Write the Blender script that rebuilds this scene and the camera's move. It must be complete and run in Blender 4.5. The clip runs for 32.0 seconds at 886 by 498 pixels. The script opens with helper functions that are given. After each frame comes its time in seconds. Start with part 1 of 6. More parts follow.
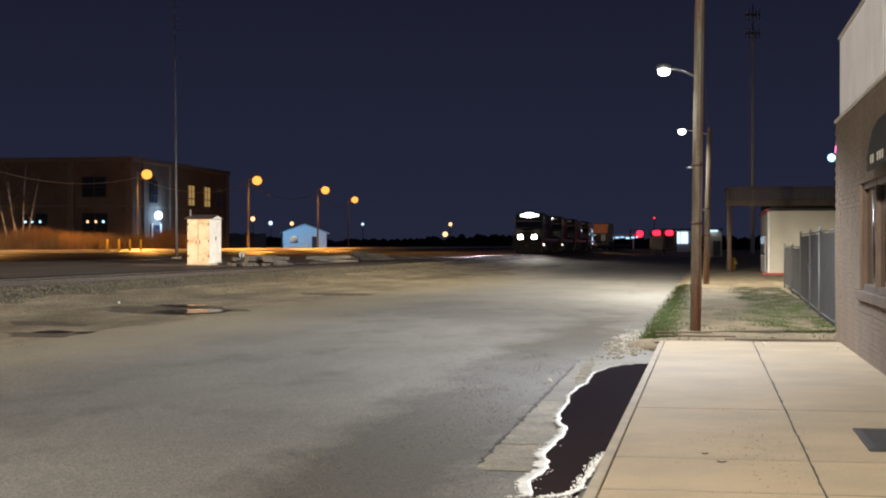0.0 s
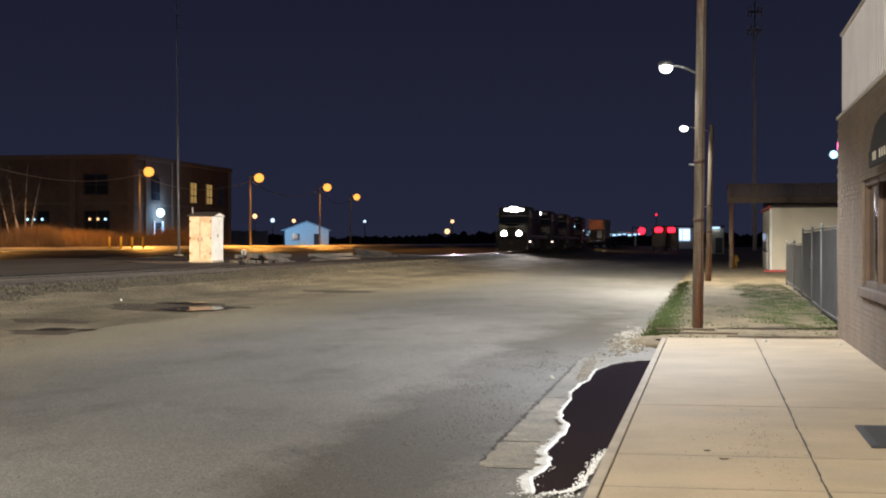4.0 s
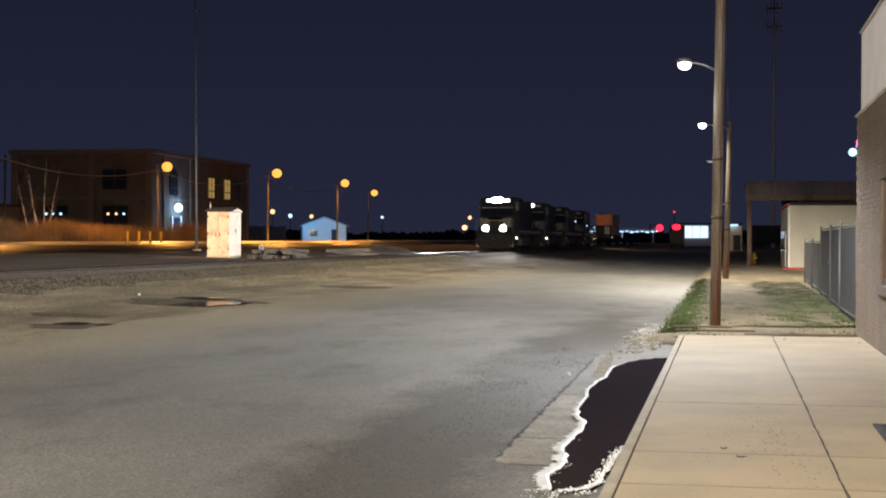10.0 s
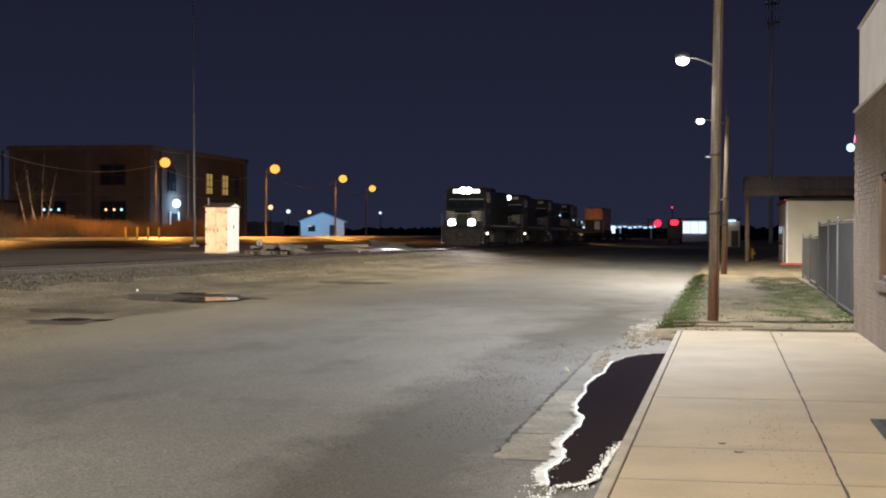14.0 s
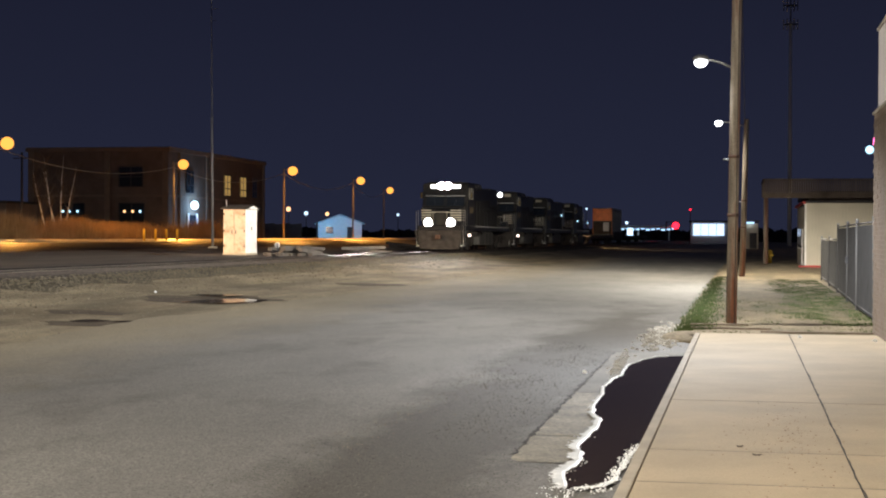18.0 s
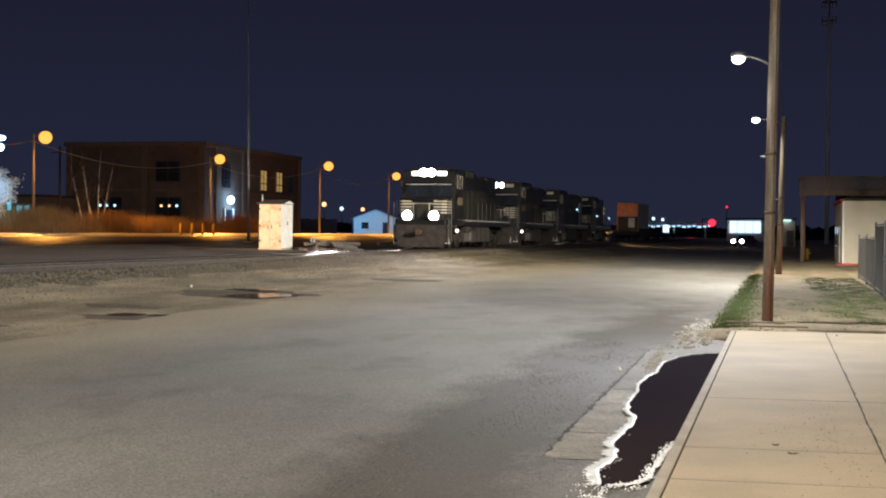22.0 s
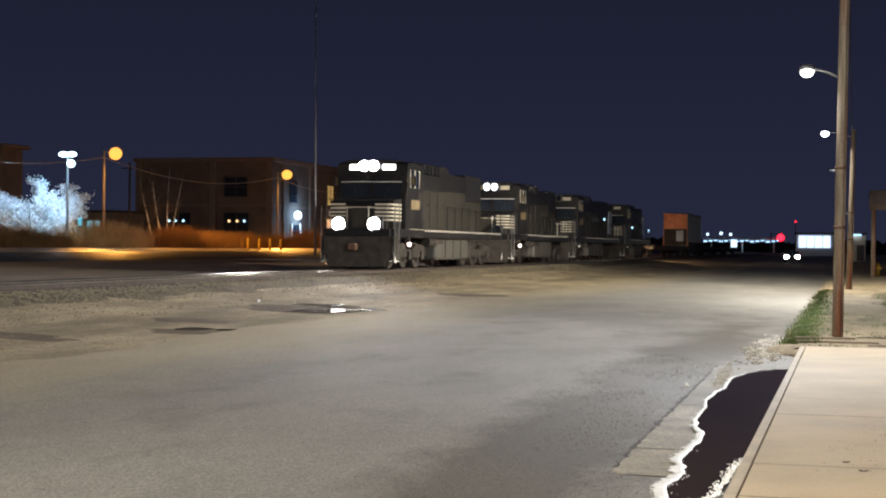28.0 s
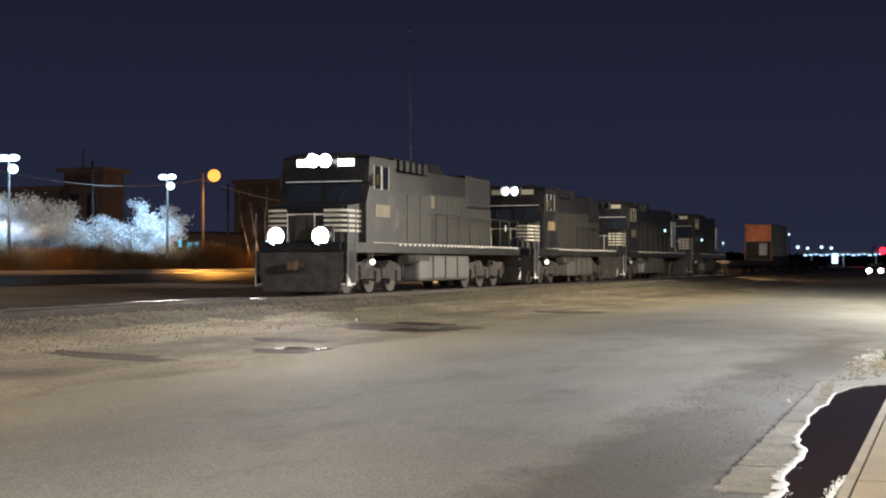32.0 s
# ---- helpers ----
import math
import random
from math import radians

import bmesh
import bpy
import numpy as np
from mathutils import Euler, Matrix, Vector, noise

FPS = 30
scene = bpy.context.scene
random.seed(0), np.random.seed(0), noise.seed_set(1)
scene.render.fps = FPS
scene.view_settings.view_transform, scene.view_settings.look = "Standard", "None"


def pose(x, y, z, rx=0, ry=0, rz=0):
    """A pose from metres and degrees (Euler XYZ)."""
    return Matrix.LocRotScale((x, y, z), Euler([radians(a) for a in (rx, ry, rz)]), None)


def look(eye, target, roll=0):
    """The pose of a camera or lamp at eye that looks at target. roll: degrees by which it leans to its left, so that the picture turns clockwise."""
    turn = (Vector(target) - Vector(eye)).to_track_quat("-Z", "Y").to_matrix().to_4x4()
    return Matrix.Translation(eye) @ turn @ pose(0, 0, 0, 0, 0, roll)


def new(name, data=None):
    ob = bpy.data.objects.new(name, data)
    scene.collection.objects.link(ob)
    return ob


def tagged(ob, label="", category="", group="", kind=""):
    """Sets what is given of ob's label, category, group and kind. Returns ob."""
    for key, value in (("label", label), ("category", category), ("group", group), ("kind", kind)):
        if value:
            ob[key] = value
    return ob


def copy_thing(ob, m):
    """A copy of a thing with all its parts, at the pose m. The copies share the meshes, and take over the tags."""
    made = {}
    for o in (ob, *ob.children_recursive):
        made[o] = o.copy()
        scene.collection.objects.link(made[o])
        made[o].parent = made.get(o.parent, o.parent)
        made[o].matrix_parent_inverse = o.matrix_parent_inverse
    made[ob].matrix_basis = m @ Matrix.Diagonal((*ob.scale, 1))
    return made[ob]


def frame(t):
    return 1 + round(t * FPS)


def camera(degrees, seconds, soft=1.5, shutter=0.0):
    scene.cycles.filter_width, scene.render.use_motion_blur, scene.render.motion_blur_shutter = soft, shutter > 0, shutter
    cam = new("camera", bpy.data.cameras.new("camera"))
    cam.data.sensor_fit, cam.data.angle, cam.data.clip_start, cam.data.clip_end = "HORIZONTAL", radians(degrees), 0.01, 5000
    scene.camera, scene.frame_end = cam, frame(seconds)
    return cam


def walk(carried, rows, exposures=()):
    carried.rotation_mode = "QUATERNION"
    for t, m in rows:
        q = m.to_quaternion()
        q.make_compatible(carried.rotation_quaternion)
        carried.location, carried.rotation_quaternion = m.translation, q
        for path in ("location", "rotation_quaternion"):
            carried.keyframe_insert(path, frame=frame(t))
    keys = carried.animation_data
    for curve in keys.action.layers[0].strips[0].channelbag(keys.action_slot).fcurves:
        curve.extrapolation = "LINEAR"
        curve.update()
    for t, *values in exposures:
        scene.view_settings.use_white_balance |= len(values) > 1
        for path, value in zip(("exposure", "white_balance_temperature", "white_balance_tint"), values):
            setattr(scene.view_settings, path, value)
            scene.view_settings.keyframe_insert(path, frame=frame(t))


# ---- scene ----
# One phone camera held still beside a wall, panning slowly with the train.
cam = camera(32.387, 32.0, soft=2.0)
PATH = [
    (0, pose(0, 0, 1.6, 89.851, -0.000, 9.813)), (0.5, pose(0, 0, 1.6, 89.828, 0.005, 9.813)),
    (1, pose(0, 0, 1.6, 89.822, 0.024, 9.814)), (1.5, pose(0, 0, 1.6, 89.820, 0.029, 9.836)),
    (2, pose(0, 0, 1.6, 89.808, 0.051, 9.838)), (2.5, pose(0, 0, 1.6, 89.791, 0.036, 9.820)),
    (3, pose(0, 0, 1.6, 89.755, 0.060, 9.818)), (3.5, pose(0, 0, 1.6, 89.749, 0.053, 9.840)),
    (5.5, pose(0, 0, 1.6, 89.708, -0.040, 10.120)), (6, pose(0, 0, 1.6, 89.684, -0.092, 10.198)),
    (6.5, pose(0, 0, 1.6, 89.658, -0.103, 10.284)), (7, pose(0, 0, 1.6, 89.651, -0.134, 10.403)),
    (7.5, pose(0, 0, 1.6, 89.630, -0.156, 10.447)), (8, pose(0, 0, 1.6, 89.622, -0.200, 10.516)),
    (8.5, pose(0, 0, 1.6, 89.638, -0.217, 10.575)), (9, pose(0, 0, 1.6, 89.621, -0.270, 10.590)),
    (9.5, pose(0, 0, 1.6, 89.629, -0.222, 10.606)), (10, pose(0, 0, 1.6, 89.600, -0.216, 10.541)),
    (10.5, pose(0, 0, 1.6, 89.574, -0.253, 10.517)), (11, pose(0, 0, 1.6, 89.560, -0.229, 10.505)),
    (11.5, pose(0, 0, 1.6, 89.540, -0.212, 10.491)), (12, pose(0, 0, 1.6, 89.517, -0.209, 10.494)),
    (12.5, pose(0, 0, 1.6, 89.497, -0.172, 10.470)), (13, pose(0, 0, 1.6, 89.467, -0.191, 10.434)),
    (13.5, pose(0, 0, 1.6, 89.440, -0.196, 10.429)), (14, pose(0, 0, 1.6, 89.435, -0.185, 10.468)),
    (14.5, pose(0, 0, 1.6, 89.409, -0.217, 10.503)), (16.5, pose(0, 0, 1.6, 89.388, -0.295, 10.753)),
    (17, pose(0, 0, 1.6, 89.424, -0.301, 10.900)), (17.5, pose(0, 0, 1.6, 89.485, -0.260, 11.017)),
    (18, pose(0, 0, 1.6, 89.507, -0.240, 11.130)), (18.5, pose(0, 0, 1.6, 89.495, -0.305, 11.251)),
    (19, pose(0, 0, 1.6, 89.477, -0.388, 11.372)), (19.5, pose(0, 0, 1.6, 89.435, -0.425, 11.374)),
    (20, pose(0, 0, 1.6, 89.405, -0.395, 11.348)), (20.5, pose(0, 0, 1.6, 89.386, -0.392, 11.349)),
    (21, pose(0, 0, 1.6, 89.370, -0.426, 11.549)), (21.5, pose(0, 0, 1.6, 89.343, -0.521, 11.936)),
    (22, pose(0, 0, 1.6, 89.343, -0.547, 12.455)), (22.5, pose(0, 0, 1.6, 89.354, -0.543, 12.758)),
    (23, pose(0, 0, 1.6, 89.363, -0.542, 12.970)), (23.5, pose(0, 0, 1.6, 89.344, -0.506, 13.212)),
    (24, pose(0, 0, 1.6, 89.345, -0.470, 13.544)), (24.5, pose(0, 0, 1.6, 89.390, -0.370, 14.002)),
    (25, pose(0, 0, 1.6, 89.553, -0.346, 14.494)), (25.5, pose(0, 0, 1.6, 89.837, -0.352, 14.909)),
    (27.5, pose(0, 0, 1.6, 89.903, -0.517, 14.947)), (28, pose(0, 0, 1.6, 89.881, -0.517, 14.938)),
    (28.5, pose(0, 0, 1.6, 89.946, -0.433, 15.047)), (29, pose(0, 0, 1.6, 90.096, -0.267, 15.650)),
    (29.5, pose(0, 0, 1.6, 90.324, -0.187, 16.257)), (30, pose(0, 0, 1.6, 90.462, -0.094, 16.727)),
    (30.5, pose(0, 0, 1.6, 90.443, -0.049, 16.789)), (31, pose(0, 0, 1.6, 90.658, 0.186, 17.510)),
    (31.5, pose(0, 0, 1.6, 90.647, 0.226, 17.867)), (32, pose(0, 0, 1.6, 90.536, 0.134, 18.548)),
]
walk(cam, PATH, [(0.0, 0.06), (25.0, 0.06), (29.0, 0.18), (32.0, 0.18)])

# ---- world and large lights ----
world = bpy.data.worlds.new("night")
scene.world = world
world.use_nodes = True
wn = world.node_tree
wn.nodes.clear()
w_out = wn.nodes.new("ShaderNodeOutputWorld")
w_bg = wn.nodes.new("ShaderNodeBackground")
w_ramp = wn.nodes.new("ShaderNodeValToRGB")
w_sep = wn.nodes.new("ShaderNodeSeparateXYZ")
w_tc = wn.nodes.new("ShaderNodeTexCoord")
w_ramp.color_ramp.elements[0].position = 0.0
w_ramp.color_ramp.elements[0].color = (0.0150, 0.0175, 0.036, 1)
w_ramp.color_ramp.elements[1].position = 0.22
w_ramp.color_ramp.elements[1].color = (0.0078, 0.0088, 0.0200, 1)
wn.links.new(w_tc.outputs["Generated"], w_sep.inputs[0])
wn.links.new(w_sep.outputs["Z"], w_ramp.inputs[0])
wn.links.new(w_ramp.outputs[0], w_bg.inputs[0])
wn.links.new(w_bg.outputs[0], w_out.inputs[0])
w_bg.inputs[1].default_value = 1.12


def lamp(x, y, z, watts, colour, radius=0.12, spot=0, target=None, blend=0.6, even=0.0):
    """A lamp in a luminaire of the place, or an unseen one added as fill."""
    data = bpy.data.lights.new("lamp", "SPOT" if spot else "POINT")
    data.energy, data.color, data.shadow_soft_size = watts, colour, radius
    if spot:
        data.spot_size, data.spot_blend = radians(spot), blend
    if even:
        # a street luminaire's lens: it throws outwards and spares the ground close by
        data.use_nodes = True
        fall = data.node_tree.nodes.new("ShaderNodeLightFalloff")
        fall.inputs["Strength"].default_value, fall.inputs["Smooth"].default_value = 1.0, even
        data.node_tree.links.new(fall.outputs["Quadratic"], data.node_tree.nodes["Emission"].inputs["Strength"])
    ob = new("lamp", data)
    ob.matrix_world = look((x, y, z), target or (x, y, 0))
    return ob


COOL, WARM, SODIUM, ICE = (0.92, 0.95, 1.0), (1.0, 0.80, 0.55), (1.0, 0.43, 0.08), (0.36, 0.66, 1.0)
SODIUM_W, LOT_W = 150000, 12000
lamp(-0.835, 29.1, 4.68, 21000, (0.96, 0.97, 1.0), 0.14, 177, (-2.0, 29.5, 0), 0.4, 260)
lamp(-1.03, 64.4, 6.15, 120000, (1.0, 0.92, 0.78), 0.16, 177, (-2.6, 64.8, 0), 0.4, 1000)
lamp(-3.0, -9.0, 8.9, 43000, (1.0, 0.93, 0.82), 0.2, 118, (1.2, 13, 0), 1.0)
# Unseen pair added to brighten the dirt and the signal case's front.
lamp(-42.5, 50.0, 8.6, 7000, (1.0, 0.68, 0.34), 0.3)
lamp(-42.3, 50.3, 8.4, 60000, (1.0, 0.70, 0.44), 0.2, 13, (-26.8, 78.3, 1.7))

# ---- materials ----


def mat(name, colour, rough=0.7, metal=0.0, vary=0.25, scale=3.0, fine=40.0, bump=0.3, bump_d=0.01, second=None, mix=(0.45, 0.6), rand=0.0, coat=0.0, stretch=None, grain=None, band=None, spill=None, second_scale=None):
    """Procedural surface: broad patches, fine grain, relief; second: a colour of stains or wear."""
    m = bpy.data.materials.new(name)
    m.use_nodes = True
    nt = m.node_tree
    b = nt.nodes["Principled BSDF"]
    b.inputs["Roughness"].default_value = rough
    b.inputs["Metallic"].default_value = metal
    if coat:
        b.inputs["Coat Weight"].default_value = coat
    tc = nt.nodes.new("ShaderNodeTexCoord")
    n1 = nt.nodes.new("ShaderNodeTexNoise")
    n1.inputs["Scale"].default_value = scale
    n1.inputs["Detail"].default_value = 5
    n2 = nt.nodes.new("ShaderNodeTexNoise")
    n2.inputs["Scale"].default_value = fine
    n2.inputs["Detail"].default_value = 3
    place = tc.outputs["Object"]
    if stretch:
        mp = nt.nodes.new("ShaderNodeMapping")
        mp.inputs["Scale"].default_value = stretch
        nt.links.new(place, mp.inputs["Vector"])
        place = mp.outputs[0]
    for n in (n1, n2):
        nt.links.new(place, n.inputs["Vector"])
    ramp = nt.nodes.new("ShaderNodeValToRGB")
    e = ramp.color_ramp.elements
    lo = tuple(c * (1 - vary) for c in colour[:3])
    hi = tuple(min(1, c * (1 + vary)) for c in colour[:3])
    e[0].position, e[0].color = 0.3, (*lo, 1)
    e[1].position, e[1].color = 0.7, (*hi, 1)
    nt.links.new(n1.outputs["Fac"], ramp.inputs[0])
    col = ramp.outputs[0]
    if second:
        r2 = nt.nodes.new("ShaderNodeValToRGB")
        r2.color_ramp.elements[0].position, r2.color_ramp.elements[1].position = mix
        n3 = nt.nodes.new("ShaderNodeTexNoise")
        n3.inputs["Scale"].default_value = second_scale or scale * 0.6
        n3.inputs["Detail"].default_value = 8
        n3.inputs["Roughness"].default_value = 0.65
        nt.links.new(place, n3.inputs["Vector"])
        amount = n3.outputs["Fac"]
        if band:
            sx = nt.nodes.new("ShaderNodeSeparateXYZ")
            nt.links.new(place, sx.inputs[0])
            gap = nt.nodes.new("ShaderNodeMath")
            gap.operation, gap.inputs[1].default_value = "SUBTRACT", band[0]
            nt.links.new(sx.outputs[0], gap.inputs[0])
            ab = nt.nodes.new("ShaderNodeMath")
            ab.operation = "ABSOLUTE"
            nt.links.new(gap.outputs[0], ab.inputs[0])
            mr = nt.nodes.new("ShaderNodeMapRange")
            for k, v in enumerate((0.0, band[1], band[2], 0.0)):
                mr.inputs[k + 1].default_value = v
            nt.links.new(ab.outputs[0], mr.inputs[0])
            # the broken strip runs out along the road
            out = nt.nodes.new("ShaderNodeMapRange")
            for k, v in enumerate((band[3], band[4], 1.0, 0.0)):
                out.inputs[k + 1].default_value = v
            nt.links.new(sx.outputs[1], out.inputs[0])
            tot = nt.nodes.new("ShaderNodeMath")
            tot.operation = "MULTIPLY_ADD"
            nt.links.new(mr.outputs[0], tot.inputs[0])
            nt.links.new(out.outputs[0], tot.inputs[1])
            nt.links.new(amount, tot.inputs[2])
            amount = tot.outputs[0]
        nt.links.new(amount, r2.inputs[0])
        mx = nt.nodes.new("ShaderNodeMix")
        mx.data_type = "RGBA"
        nt.links.new(r2.outputs[0], mx.inputs["Factor"])
        nt.links.new(col, mx.inputs["A"])
        mx.inputs["B"].default_value = (*second, 1)
        col = mx.outputs["Result"]
    if spill:
        # loose soil spread over the edge, thinning inwards
        sx = nt.nodes.new("ShaderNodeSeparateXYZ")
        nt.links.new(place, sx.inputs[0])
        mr = nt.nodes.new("ShaderNodeMapRange")
        for k, v in enumerate((spill[0], spill[1], 0.78, -0.75)):
            mr.inputs[k + 1].default_value = v
        nt.links.new(sx.outputs[0], mr.inputs[0])
        n4 = nt.nodes.new("ShaderNodeTexNoise")
        n4.inputs["Scale"].default_value, n4.inputs["Detail"].default_value, n4.inputs["Roughness"].default_value = 0.9, 9, 0.7
        nt.links.new(place, n4.inputs["Vector"])
        tot = nt.nodes.new("ShaderNodeMath")
        tot.use_clamp = True
        nt.links.new(mr.outputs[0], tot.inputs[0])
        nt.links.new(n4.outputs["Fac"], tot.inputs[1])
        mx = nt.nodes.new("ShaderNodeMix")
        mx.data_type = "RGBA"
        nt.links.new(tot.outputs[0], mx.inputs["Factor"])
        nt.links.new(col, mx.inputs["A"])
        mx.inputs["B"].default_value = (*spill[2], 1)
        col = mx.outputs["Result"]
    hsv = nt.nodes.new("ShaderNodeHueSaturation")
    nt.links.new(col, hsv.inputs["Color"])
    val = nt.nodes.new("ShaderNodeMath")
    val.operation = "MULTIPLY_ADD"
    g = vary * 1.2 if grain is None else grain
    val.inputs[1].default_value, val.inputs[2].default_value = g, 1 - g / 2
    nt.links.new(n2.outputs["Fac"], val.inputs[0])
    fac = val.outputs[0]
    if rand:
        oi = nt.nodes.new("ShaderNodeObjectInfo")
        ad = nt.nodes.new("ShaderNodeMath")
        ad.operation = "MULTIPLY_ADD"
        ad.inputs[1].default_value, ad.inputs[2].default_value = rand, -rand / 2
        nt.links.new(oi.outputs["Random"], ad.inputs[0])
        sm = nt.nodes.new("ShaderNodeMath")
        nt.links.new(ad.outputs[0], sm.inputs[0])
        nt.links.new(fac, sm.inputs[1])
        fac = sm.outputs[0]
    nt.links.new(fac, hsv.inputs["Value"])
    nt.links.new(hsv.outputs[0], b.inputs["Base Color"])
    if bump:
        bp = nt.nodes.new("ShaderNodeBump")
        bp.inputs["Strength"].default_value, bp.inputs["Distance"].default_value = bump, bump_d
        nt.links.new(n2.outputs["Fac"], bp.inputs["Height"])
        nt.links.new(bp.outputs[0], b.inputs["Normal"])
    return m


def glow(name, colour, strength):
    m = bpy.data.materials.new(name)
    m.use_nodes = True
    nt = m.node_tree
    nt.nodes.clear()
    o = nt.nodes.new("ShaderNodeOutputMaterial")
    e = nt.nodes.new("ShaderNodeEmission")
    e.inputs[0].default_value, e.inputs[1].default_value = (*colour, 1), strength
    nt.links.new(e.outputs[0], o.inputs[0])
    return m


